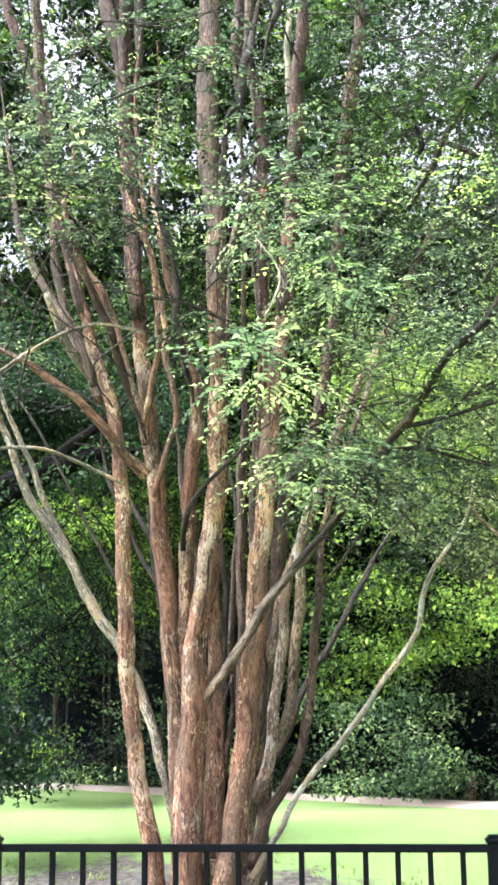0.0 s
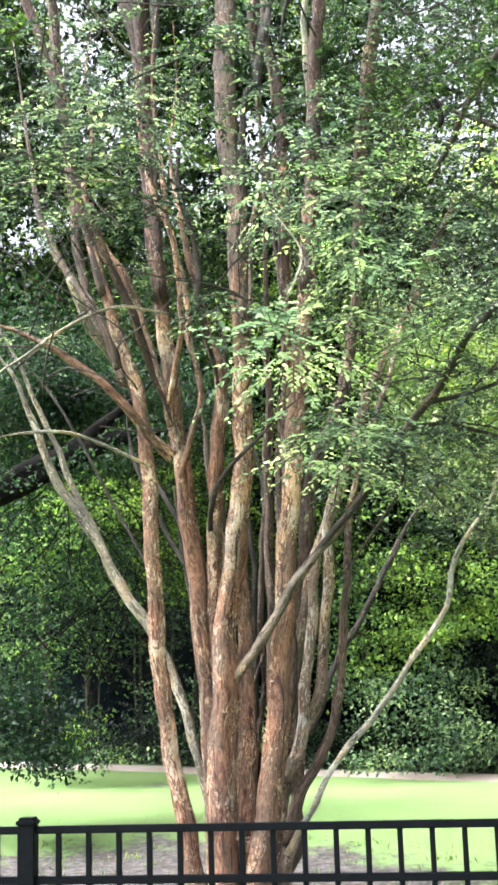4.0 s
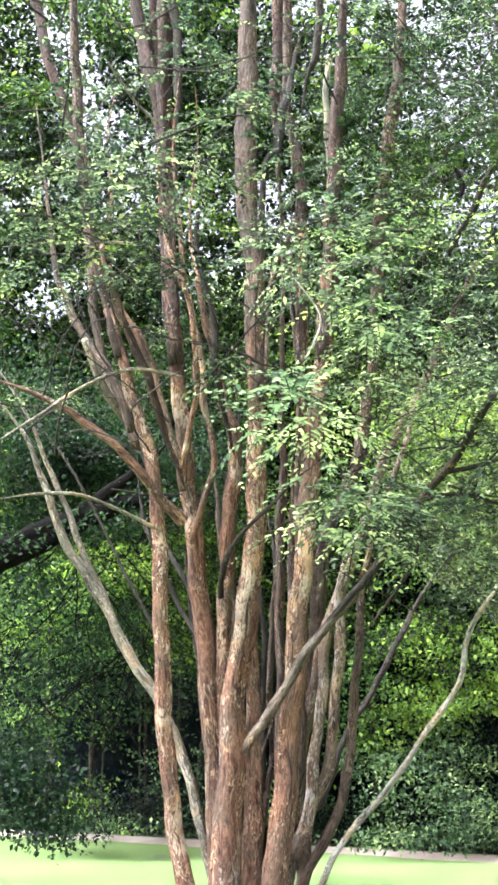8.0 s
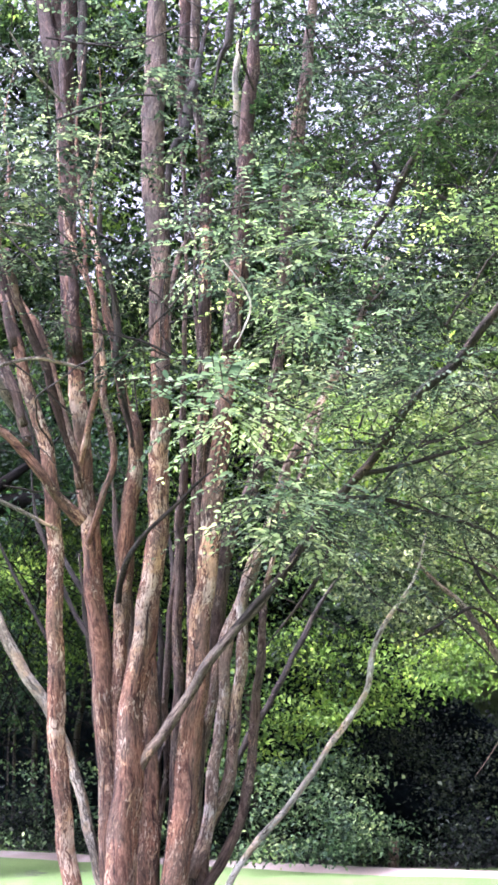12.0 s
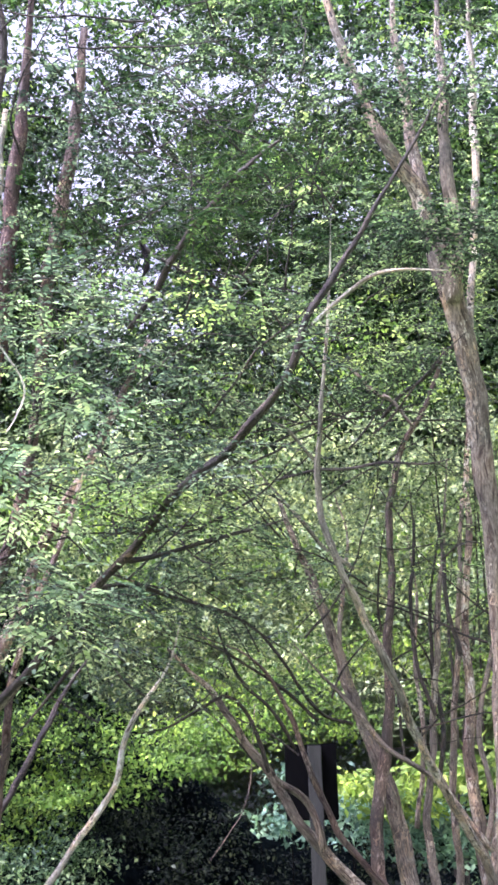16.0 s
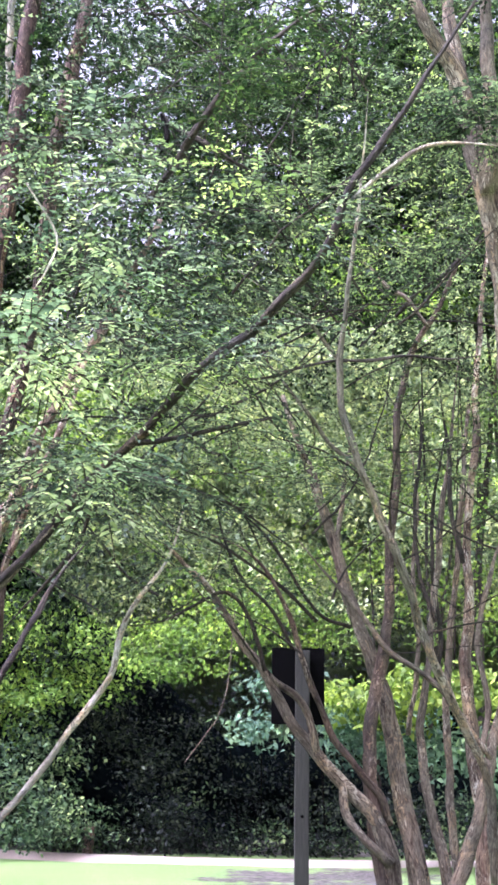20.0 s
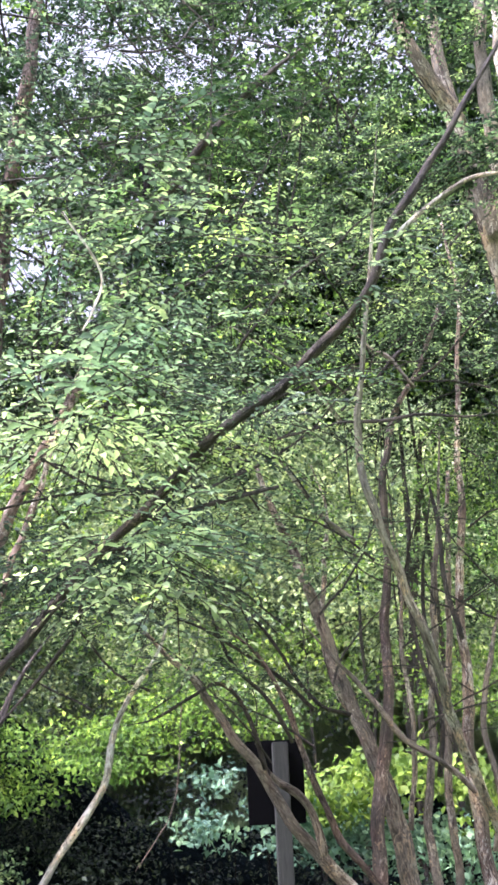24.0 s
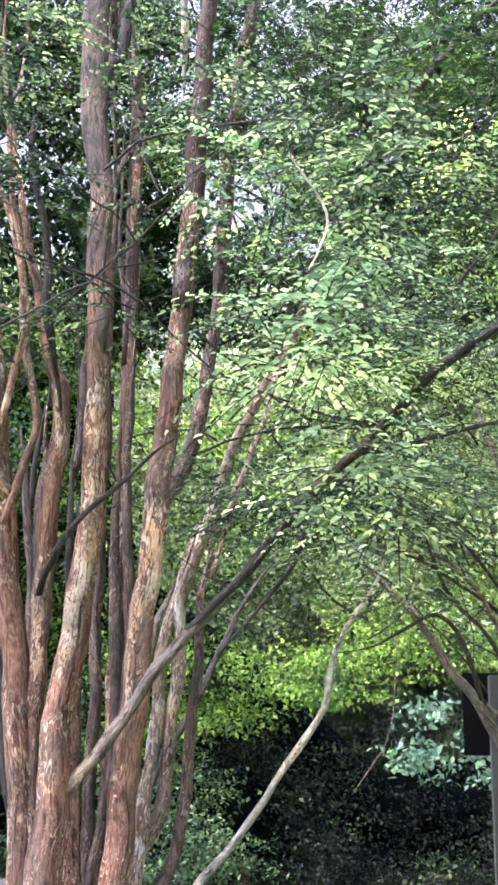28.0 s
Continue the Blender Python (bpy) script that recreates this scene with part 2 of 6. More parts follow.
nt.links.new(ramp(nt, noise_at(nt, 12.0, 6.0), (0.3, (0.5, 0.5, 0.5)), (0.7, (0.7, 0.7, 0.7))), bs.inputs["Roughness"])
BLACK = m

m, nt, bs, _ = material("post_timber")
grain = noise_at(nt, 14.0, 8.0, 0.7, (5.0, 5.0, 0.35), 0.4)
nt.links.new(mixed(nt, 0.5, ramp(nt, grain, (0.3, (0.013, 0.013, 0.010)), (0.6, (0.030, 0.0295, 0.022)), (0.8, (0.058, 0.056, 0.043))),
                   ramp(nt, noise_at(nt, 3.0, 5.0), (0.3, (0.6, 0.6, 0.6)), (0.7, (1.1, 1.1, 1.1))), "MULTIPLY"), bs.inputs["Base Color"])
bs.inputs["Roughness"].default_value = 0.85
bump(nt, bs, grain, 0.6, 0.01)
TIMBER = m

m, nt, bs, _ = material("board_black")
nt.links.new(ramp(nt, noise_at(nt, 6.0, 6.0), (0.3, (0.0008, 0.0008, 0.001)), (0.7, (0.002, 0.0018, 0.002))), bs.inputs["Base Color"])
bs.inputs["Roughness"].default_value = 0.8
bs.inputs["Specular IOR Level"].default_value = 0.05
BOARD = m

# near-black greens that paint the shade inside the wood
m, nt, bs, _ = material("wood_shade")
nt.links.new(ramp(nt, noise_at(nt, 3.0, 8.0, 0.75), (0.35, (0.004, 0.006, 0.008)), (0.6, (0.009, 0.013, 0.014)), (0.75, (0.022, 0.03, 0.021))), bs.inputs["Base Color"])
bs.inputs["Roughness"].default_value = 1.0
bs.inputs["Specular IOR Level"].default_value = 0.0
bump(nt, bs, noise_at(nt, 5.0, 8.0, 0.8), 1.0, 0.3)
WOOD_SHADE = m


# sunlight on the distant trees is put into these raised greens
m, nt, bs, _ = material("far_foliage_lit")
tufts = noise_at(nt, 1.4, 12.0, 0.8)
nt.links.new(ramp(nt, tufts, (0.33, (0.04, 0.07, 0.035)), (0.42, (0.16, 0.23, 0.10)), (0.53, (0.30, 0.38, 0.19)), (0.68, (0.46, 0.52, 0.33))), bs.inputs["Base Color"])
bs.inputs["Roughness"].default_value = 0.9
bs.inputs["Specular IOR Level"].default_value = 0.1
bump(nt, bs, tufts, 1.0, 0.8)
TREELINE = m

# ---- builders ----
def thing(name, label, category, group="", at=(0, 0, 0), kind=""):
    ob = new(name)
    ob.location = at
    return tagged(ob, label, category, group, kind)


def link_mesh(name, verts, faces, mat, parent=None, label="", smooth=True):
    me = bpy.data.meshes.new(name)
    me.from_pydata(verts, [], faces)
    me.materials.append(mat)
    if smooth:
        me.shade_smooth()
    me.update()
    ob = new(name, me)
    if parent:
        ob.parent = parent
        ob.matrix_parent_inverse = Matrix.Translation(parent.location).inverted()
    if label:
        tagged(ob, label)
    return ob


def part(name, bm, mat, parent=None, label=""):
    me = bpy.data.meshes.new(name)
    bm.to_mesh(me)
    bm.free()
    me.materials.append(mat)
    ob = new(name, me)
    if parent:
        ob.parent = parent
        ob.matrix_parent_inverse = Matrix.Translation(parent.location).inverted()
    if label:
        tagged(ob, label)
    return ob


def box(x0, x1, y0, y1, z0, z1, bevel=0.0):
    bm = bmesh.new()
    bmesh.ops.create_cube(bm, size=1.0)
    for v in bm.verts:
        v.co = Vector(((x0 + x1) / 2 + v.co.x * (x1 - x0), (y0 + y1) / 2 + v.co.y * (y1 - y0), (z0 + z1) / 2 + v.co.z * (z1 - z0)))
    if bevel:
        bmesh.ops.bevel(bm, geom=bm.edges[:], offset=bevel, segments=2, affect="EDGES")
    return bm


def smooth_line(rows, steps):
    """A Catmull-Rom line through rows of numbers."""
    p = np.array(rows, float)
    p = np.vstack([2 * p[0] - p[1], p, 2 * p[-1] - p[-2]])
    out = []
    for i in range(1, len(p) - 2):
        for s in np.linspace(0, 1, steps, endpoint=False):
            a, b, c, d = p[i - 1 : i + 3]
            out.append(0.5 * (2 * b + (c - a) * s + (2 * a - 5 * b + 4 * c - d) * s**2 + (3 * b - a - 3 * c + d) * s**3))
    out.append(p[-2])
    return np.array(out)


RNG = np.random.default_rng(7)


def bough(tree, name, kind, rows):
    """A tapered, fluted and slightly knotted limb along rows of x, y, z and radius."""
    line = smooth_line(rows, 5)
    n, sides = len(line), 14 if line[0, 3] > 0.03 else 8
    ways = np.gradient(line[:, :3], axis=0)
    ways /= np.linalg.norm(ways, axis=1)[:, None]
    aside = np.cross(ways, (0.3, 1, 0.1))
    aside /= np.linalg.norm(aside, axis=1)[:, None]
    other = np.cross(ways, aside)
    ang = np.linspace(0, 2 * np.pi, sides, endpoint=False)
    if name == "limb":
        line[:, 3] *= np.interp(np.linspace(0, 1, n), (0.7, 1), (1, 0.35))
    along = np.r_[0, np.cumsum(np.linalg.norm(np.diff(line[:, :3], axis=0), axis=1))]
    ph = RNG.uniform(0, 6.28, 6)
    sway = np.minimum(0.3 * line[:, 3], 0.007)[:, None]
    line[:, :3] += sway * (np.sin(along[:, None] * (8.5, 7.1, 0.0) + ph[:3]) + 0.6 * np.sin(along[:, None] * (19.0, 17.0, 0.0) + ph[3:]))
    flute = 1 + 0.10 * np.sin(3 * ang[None] + ph[0] + 0.8 * along[:, None]) + 0.07 * np.sin(5 * ang[None] + ph[1] - 1.1 * along[:, None])
    knots = 1 + 0.09 * np.sin(7 * along[:, None] + ph[2] + ang[None]) + 0.08 * np.sin(15 * along[:, None] + ph[3] + 2 * ang[None]) + RNG.normal(0, 0.03, (n, sides))
    knots = 1 + (knots - 1) * float(np.interp(line[0, 3], (0.03, 0.08), (1.0, 0.35)))
    rad = np.maximum(line[:, 3], 0.003)[:, None] * flute * knots
    v = line[:, None, :3] + rad[:, :, None] * (np.cos(ang)[None, :, None] * aside[:, None] + np.sin(ang)[None, :, None] * other[:, None])
    v = v.reshape(-1, 3).tolist() + [line[0, :3].tolist(), line[-1, :3].tolist()]
    f = [(i * sides + k, i * sides + (k + 1) % sides, (i + 1) * sides + (k + 1) % sides, (i + 1) * sides + k) for i in range(n - 1) for k in range(sides)]
    f += [((k + 1) % sides, k, n * sides) for k in range(sides)] + [((n - 1) * sides + k, (n - 1) * sides + (k + 1) % sides, n * sides + 1) for k in range(sides)]
    ob = link_mesh(name, v, f, BARK[kind], tree)
    shift = RNG.uniform(-20, 20, 3)
    round_ = np.maximum(line[:, 3], 0.003)[:, None]
    g = np.stack([round_ * np.cos(ang)[None], round_ * np.sin(ang)[None], along[:, None] + 0 * ang[None]], -1).reshape(-1, 3)
    g = np.vstack([g, [(0, 0, 0), (0, 0, along[-1])]]) + shift
    ob.data.attributes.new("grain", "FLOAT_VECTOR", "POINT").data.foreach_set("vector", g.astype(np.float32).ravel())
    return ob


class Crown:
    """Leaves and twigs that are gathered first and laid down as one mesh."""

    def __init__(self):
        self.v, self.f, self.count = [], [], 0

    def add(self, v, f):
        self.v.append(v)
        self.f.append(f + self.count)
        self.count += len(v)

    def leaves(self, at, way, up, length, width, fold=0.25):
        """Oval blades, folded along the midrib: 8 corners and 8 triangles each."""
        side = np.cross(way, up)
        side /= np.linalg.norm(side, axis=1)[:, None] + 1e-9
        up = np.cross(side, way)
        L, W = length[:, None], width[:, None]

        def at_(s, w, h):
            return at + way * L * s + side * W * w + up * (W * h - L * 0.16 * s * s)

        v = np.stack([at, at_(0.28, 0.42, fold), at_(0.68, 0.4, fold), at_(1.0, 0, 0), at_(0.68, -0.4, fold), at_(0.28, -0.42, fold), at_(0.3, 0, 0), at_(0.68, 0, 0)], 1).reshape(-1, 3)
        tris = [[0, 1, 6], [0, 6, 5], [1, 2, 7], [1, 7, 6], [6, 7, 4], [6, 4, 5], [2, 3, 7], [7, 3, 4]]
        self.add(v, (np.array(tris)[None] + 8 * np.arange(len(at))[:, None, None]).reshape(-1, 3))

    def blades(self, at, way, up, length, width):
        """Plain pointed blades for leaves farther off: 4 corners and 2 triangles each, creased along the middle."""
        side = unit(np.cross(way, up))
        L, W = length[:, None], width[:, None]
        lift = np.cross(side, way) * W * 0.2
        v = np.stack([at, at + way * L * 0.45 + side * W * 0.5 + lift, at + way * L, at + way * L * 0.45 - side * W * 0.5 + lift], 1).reshape(-1, 3)
        self.add(v, (np.array([[0, 1, 2], [0, 2, 3]])[None] + 4 * np.arange(len(at))[:, None, None]).reshape(-1, 3))

    def lay(self, name, mat, parent, label=""):
        v, f = np.concatenate(self.v), np.concatenate(self.f)
        me = bpy.data.meshes.new(name)
        me.vertices.add(len(v))
        me.vertices.foreach_set("co", v.astype(np.float32).ravel())
        me.loops.add(f.size)
        me.loops.foreach_set("vertex_index", f.astype(np.int32).ravel())
        me.polygons.add(len(f))
        me.polygons.foreach_set("loop_start", np.arange(0, f.size, 3, dtype=np.int32))
        me.update(calc_edges=True)
        me.validate()
        me.materials.append(mat)
        ob = new(name, me)
        if parent:
            ob.parent = parent
            ob.matrix_parent_inverse = Matrix.Translation(parent.location).inverted()
        if label:
            tagged(ob, label)
        return ob


def unit(v):
    return v / (np.linalg.norm(v, axis=-1, keepdims=True) + 1e-9)


def inside(n, centre, radii):
    p = RNG.normal(size=(n, 3))
    p = unit(p) * RNG.uniform(0, 1, (n, 1)) ** 0.45
    return np.array(centre) + p * np.array(radii)


def sprays(crowns, centre, radii, n, big=1.0, reach=1.0):
    """Feathery twigs with leaves in two rows, lying nearly level, some arching over."""
    leaves, twigs = crowns
    knots = max(2, n // 7)
    pick = RNG.integers(0, knots, n)
    az = RNG.uniform(0, 2 * np.pi, n)
    outward = np.stack([np.cos(az), np.sin(az), 0 * az], 1) * RNG.uniform(0, 0.22, (n, 1)) * reach
    base = inside(knots, centre, radii)[pick] + outward + RNG.normal(0, 1, (n, 3)) * (0.05, 0.05, 0.03)
    dip = RNG.normal(-0.10, 0.2, knots)[pick] + RNG.normal(0, 0.12, n)
    way = np.stack([np.cos(az) * np.cos(dip), np.sin(az) * np.cos(dip), np.sin(dip)], 1)
    length = RNG.uniform(0.22, 0.5, n) * reach
    size = RNG.uniform(0.8, 1.25, n) * big
    per = 20 if reach == 1.0 else 13
    s = np.linspace(0.08, 1.0, per)
    sag = RNG.uniform(0.05, 0.35, n)
    pos = base[:, None] + way[:, None] * (s * length[:, None])[:, :, None]
    pos[:, :, 2] -= sag[:, None] * length[:, None] * s[None] ** 2
    side = unit(np.cross(way, (0, 0, 1.0)))
    flip = np.where(np.arange(per) % 2 == 0, 1.0, -1.0)
    lw = unit(way[:, None] * 0.75 + side[:, None] * flip[None, :, None] + RNG.normal(0, 0.22, (n, per, 3)))
    up = unit(np.array((0, 0, 1.0)) + RNG.normal(0, 0.22, (n, 1, 3)) + RNG.normal(0, 0.22, (n, per, 3)))
    ll = (RNG.uniform(0.030, 0.054, (n, per)) * size[:, None] * (1.1 - 0.5 * s[None])).ravel()
    leaves.leaves(pos.reshape(-1, 3), lw.reshape(-1, 3), up.reshape(-1, 3), ll, ll * RNG.uniform(0.45, 0.62, ll.shape))
    k = np.arange(0, per, 5 if per > 10 else 2)
    line = pos[:, k]
    r = 0.0022
    m_ = len(k)
    lift = np.array((0, 0, r))
    ring = np.stack([line + lift, line - lift * 0.5 + side[:, None] * r, line - lift * 0.5 - side[:, None] * r], 2).reshape(-1, 3)
    f = []
    for i in range(m_ - 1):
        for j in range(3):
            a, b = i * 3 + j, i * 3 + (j + 1) % 3
            f += [(a, b, b + 3), (a, b + 3, a + 3)]
    twigs.add(ring, (np.array(f)[None] + (np.arange(n) * m_ * 3)[:, None, None]).reshape(-1, 3))


def twiglets(crowns, n, x0, x1, y0, y1, z0, z1, up=0.5):
    """Bare crooked twigs, finger-thick and thinner, that fork through the crown."""
    _, twigs = crowns
    for _ in range(n):
        p = np.array((RNG.uniform(x0, x1), RNG.uniform(y0, y1), RNG.uniform(z0, z1)))
        a = RNG.uniform(0, 2 * np.pi)
        w = unit(np.array((np.cos(a), 0.6 * np.sin(a), RNG.normal(up, 0.45))))
        r, steps = RNG.uniform(0.003, 0.009), int(RNG.integers(7, 15))
        line = [p]
        for _ in range(steps):
            w = unit(w + RNG.normal(0, 0.13, 3))
            line.append(line[-1] + w * 0.11)
        line = np.array(line)
        rad = r * np.linspace(1, 0.35, len(line))
        g = unit(np.gradient(line, axis=0))
        s1 = unit(np.cross(g, (0.2, 0.9, 0.3)))
        s2 = np.cross(g, s1)
        ang = np.arange(4) * np.pi / 2
        ring = line[:, None] + rad[:, None, None] * (np.cos(ang)[None, :, None] * s1[:, None] + np.sin(ang)[None, :, None] * s2[:, None])
        f = []
        for i in range(len(line) - 1):
            for j in range(4):
                q, t = i * 4 + j, i * 4 + (j + 1) % 4
                f += [(q, t, t + 4), (q, t + 4, q + 4)]
        twigs.add(ring.reshape(-1, 3), np.array(f))


SIZES = {"m": (0.05, 0.095), "y": (0.05, 0.095), "d": (0.055, 0.11), "o": (0.038, 0.075), "p": (0.06, 0.125), "Y": (0.075, 0.14), "f": (0.12, 0.26), "i": (0.045, 0.085), "I": (0.045, 0.085)}


def mass(crowns, centre, radii, n, kind, big=1.0):
    """A loose mass of leaves in tufts, hanging outward and down."""
    leaves = crowns[kind]
    n = int(n * (3.4 if kind == "o" else 2.3))
    tufts = max(4, n // 18)
    at = inside(tufts, centre, radii)[RNG.integers(0, tufts, n)] + RNG.normal(0, 1, (n, 3)) * (0.16, 0.16, 0.055)
    way = unit(RNG.normal(0, 1, (n, 3)) + (0, -0.25, -0.35))
    up = unit(np.array((0, -0.35, 1.0)) + RNG.normal(0, 0.55, (n, 3)))
    if kind == "f":
        at += RNG.normal(0, 0.25, (n, 3))
    lo, hi = SIZES[kind]
    ll = RNG.uniform(lo, hi, n) * big
    leaves.blades(at, way, up, ll, ll * RNG.uniform(0.45, 0.7, n))


# ---- ground ----
def rise(x, y):
    return 0.3 * np.clip((y - 9.5) / 4.0, 0, 1) ** 1.3 + 0.012 * np.clip(y - 20, 0, 200)


xs = np.concatenate([np.linspace(-400, -14, 12), np.arange(-12, 22.01, 0.25), np.linspace(24, 400, 12)])
ys = np.concatenate([np.linspace(-300, -4, 10), np.arange(-3, 26.01, 0.25), np.linspace(28, 700, 14)])
gx, gy = np.meshgrid(xs, ys)
gz = rise(gx, gy) + 0.012 * np.sin(gx * 1.7 + gy) * np.cos(gy * 1.3)
nx, ny = len(xs), len(ys)
faces = [(j * nx + i, j * nx + i + 1, (j + 1) * nx + i + 1, (j + 1) * nx + i) for j in range(ny - 1) for i in range(nx - 1)]
ground = link_mesh("ground", np.stack([gx, gy, gz], -1).reshape(-1, 3).tolist(), faces, LAWN)
tagged(ground, "sunlit mown lawn with bare soil under the trees", "lawn", kind="structure")
worn = np.exp(-(((gx + 1.4) / 3.4) ** 2 + ((gy - 9.4) / 3.1) ** 2) ** 2) + 0.6 * np.exp(-(((gx - 4.6) / 1.8) ** 2 + ((gy - 14.2) / 1.6) ** 2) ** 2)
worn += 0.45 * np.exp(-(((gx + 1.6) / 1.5) ** 2 + ((gy - 17.3) / 1.2) ** 2)) + (gy > np.interp(gx, (-9, -3.4, -0.2, 2.9, 6.2, 14), (25.0, 22.0, 19.8, 17.3, 16.6, 16.4)))
worn += 0.75 * np.clip((9.0 - gy) / 1.2, 0, 1) * np.clip((gy - 5.4) / 0.6, 0, 1) * (np.abs(gx) < 14)
att = ground.data.attributes.new("bare", "FLOAT", "POINT")
att.data.foreach_set("value", np.clip(worn, 0, 1).astype(np.float32).ravel())

# the path, a gently bending strip that lies a little proud of the lawn
mid = smooth_line([(-16, 27.5), (-8, 24.2), (-3.2, 21.1), (0.0, 18.8), (3.0, 16.6), (6.0, 15.5), (10, 15.2), (18, 16)], 10)
side = np.gradient(mid, axis=0)
side = np.stack([-side[:, 1], side[:, 0]], 1) / np.linalg.norm(side, axis=1)[:, None]
v, f = [], []
for i, (p, s) in enumerate(zip(mid, side)):
    for w in (-0.45, -0.22, 0, 0.22, 0.45):
        q = p + s * (w + (0.05 * math.sin(i * 1.9) if abs(w) > 0.4 else 0))
        v.append((q[0], q[1], float(rise(q[0], q[1])) + (0.03 if abs(w) < 0.4 else -0.02)))
    if i:
        f += [((i - 1) * 5 + k, i * 5 + k, i * 5 + k + 1, (i - 1) * 5 + k + 1) for k in range(4)]
pavement = tagged(link_mesh("pavement", v, f, GRAVEL), "pale pinkish gravel path along the edge of the wood", "path", kind="structure")

# ---- fence ----
FA, F0 = -0.105, Vector((-1.011, 4.999, 0))
PANEL = 1.839
along, across = Vector((math.cos(FA), math.sin(FA), 0)), Vector((-math.sin(FA), math.cos(FA), 0))
TOP = 1.104


def fence_place(u):
    return Matrix.Translation(F0 + along * u) @ Matrix.Rotation(FA, 4, "Z")


def post_mesh():
    bm = box(-0.032, 0.032, -0.032, 0.032, -0.1, TOP + 0.006, 0.003)
    return bm


def cap_mesh():
    bm = box(-0.037, 0.037, -0.037, 0.037, TOP + 0.006, TOP + 0.023, 0.004)
    top = box(-0.03, 0.03, -0.03, 0.03, TOP + 0.023, TOP + 0.032, 0.004)
    me = bpy.data.meshes.new("cap_top")
    top.to_mesh(me)
    top.free()
    bm.from_mesh(me)
    bpy.data.meshes.remove(me)
    return bm


fence = thing("fence", "black powder-coated metal picket fence with capped posts", "fence")
post_me = cap_me = picket_me = rail_me = None


def repeat(name, me, parent, m):
    ob = new(name, me)
    ob.parent = parent
    ob.matrix_basis = m
    return ob


first = part("post", post_mesh(), BLACK, fence)
post_me = first.data
capob = part("post_cap", cap_mesh(), BLACK, first)
cap_me = capob.data
first.matrix_basis = fence_place(-2 * PANEL)
pk = part("picket", box(-0.0098, 0.0098, -0.0098, 0.0098, 0.06, TOP - 0.006, 0.002), BLACK, fence)
picket_me = pk.data
pk.matrix_basis = fence_place(-2 * PANEL + 0.118)
RAILS = (TOP - 0.03, TOP - 0.21, 0.09)
rails = []
for z in RAILS:
    rails.append(part("rail", box(0.032, PANEL - 0.032, -0.015, 0.015, z + 0.002, z + 0.03, 0.003), BLACK, fence))
for n in range(-2, 4):
    if n > -2:
        p = repeat("post", post_me, fence, fence_place(n * PANEL))
        repeat("post_cap", cap_me, p, Matrix.Identity(4))
    if n == 3:
        break
    for r in rails:
        if n == -2:
            r.matrix_basis = fence_place(n * PANEL)
        else:
            repeat("rail", r.data, fence, fence_place(n * PANEL))
    for k in range(15):
        if n > -2 or k:
            repeat("picket", picket_me, fence, fence_place(n * PANEL + 0.118 + 0.1145 * k))

# ---- timber post with its dark board ----
sign = thing("sign_post", "weathered grey-brown timber post with a dark board on its back", "post", at=(3.15, 11.26, 0.12))
sm = pose(3.15, 11.26, 0.0, 0, 0, -17)
part("upright", box(-0.057, 0.057, -0.057, 0.057, -0.1, 2.42, 0.008), TIMBER, sign).matrix_basis = sm
sign.location = (0, 0, 0)
for ob in sign.children:
    ob.matrix_parent_inverse = Matrix.Identity(4)
b = part("board", box(-0.25, 0.185, 0.062, 0.10, 1.82, 2.44, 0.006), BOARD, sign, "plain dark board")
b.matrix_parent_inverse, b.matrix_basis = Matrix.Identity(4), sm
b = part("bolt", box(-0.012, 0.012, -0.063, -0.05, 1.09, 1.115, 0.004), BOARD, sign, "dark bolt head")
b.matrix_parent_inverse, b.matrix_basis = Matrix.Identity(4), sm

stump = thing("stake", "short weathered wooden stake at the edge of the path", "stake")
bm = box(2.60, 2.72, 17.4, 17.52, 0.2, 0.62, 0.01)
for vv in bm.verts:
    vv.co.x += (vv.co.z - 0.2) * 0.05
part("stake_body", bm, DRY, stump)

# ---- trees ----
t1 = thing("crape_myrtle", "old many-stemmed crape myrtle with peeling rust-brown bark", "tree", "crape myrtles")
t2 = thing("crape_myrtle", "slender grey-brown crape myrtle with leaning crossing stems", "tree", "crape myrtles")
t3 = thing("shade_tree", "tall dark-leaved tree with blackish boughs behind the myrtles", "tree")
vine = thing("vine", "thin bare vine hanging before the dark hollow", "vine")
oak = thing("oak_tree", "oak with a low black bough reaching over the lawn", "tree")
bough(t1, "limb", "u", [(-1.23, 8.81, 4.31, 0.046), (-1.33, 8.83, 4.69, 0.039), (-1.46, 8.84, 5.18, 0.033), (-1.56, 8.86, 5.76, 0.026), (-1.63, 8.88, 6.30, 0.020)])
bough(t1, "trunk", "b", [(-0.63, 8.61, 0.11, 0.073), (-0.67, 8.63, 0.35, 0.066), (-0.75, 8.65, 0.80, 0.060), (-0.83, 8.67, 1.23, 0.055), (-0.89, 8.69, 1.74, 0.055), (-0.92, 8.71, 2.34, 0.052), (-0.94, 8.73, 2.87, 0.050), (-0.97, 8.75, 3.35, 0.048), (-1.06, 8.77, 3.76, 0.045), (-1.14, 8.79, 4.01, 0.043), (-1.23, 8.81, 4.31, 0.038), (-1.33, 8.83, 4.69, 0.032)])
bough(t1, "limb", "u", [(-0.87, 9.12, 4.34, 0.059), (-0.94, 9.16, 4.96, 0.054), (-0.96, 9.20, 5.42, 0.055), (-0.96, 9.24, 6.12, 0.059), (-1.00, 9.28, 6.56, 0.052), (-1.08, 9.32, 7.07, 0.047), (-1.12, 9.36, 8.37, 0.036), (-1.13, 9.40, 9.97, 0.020)])
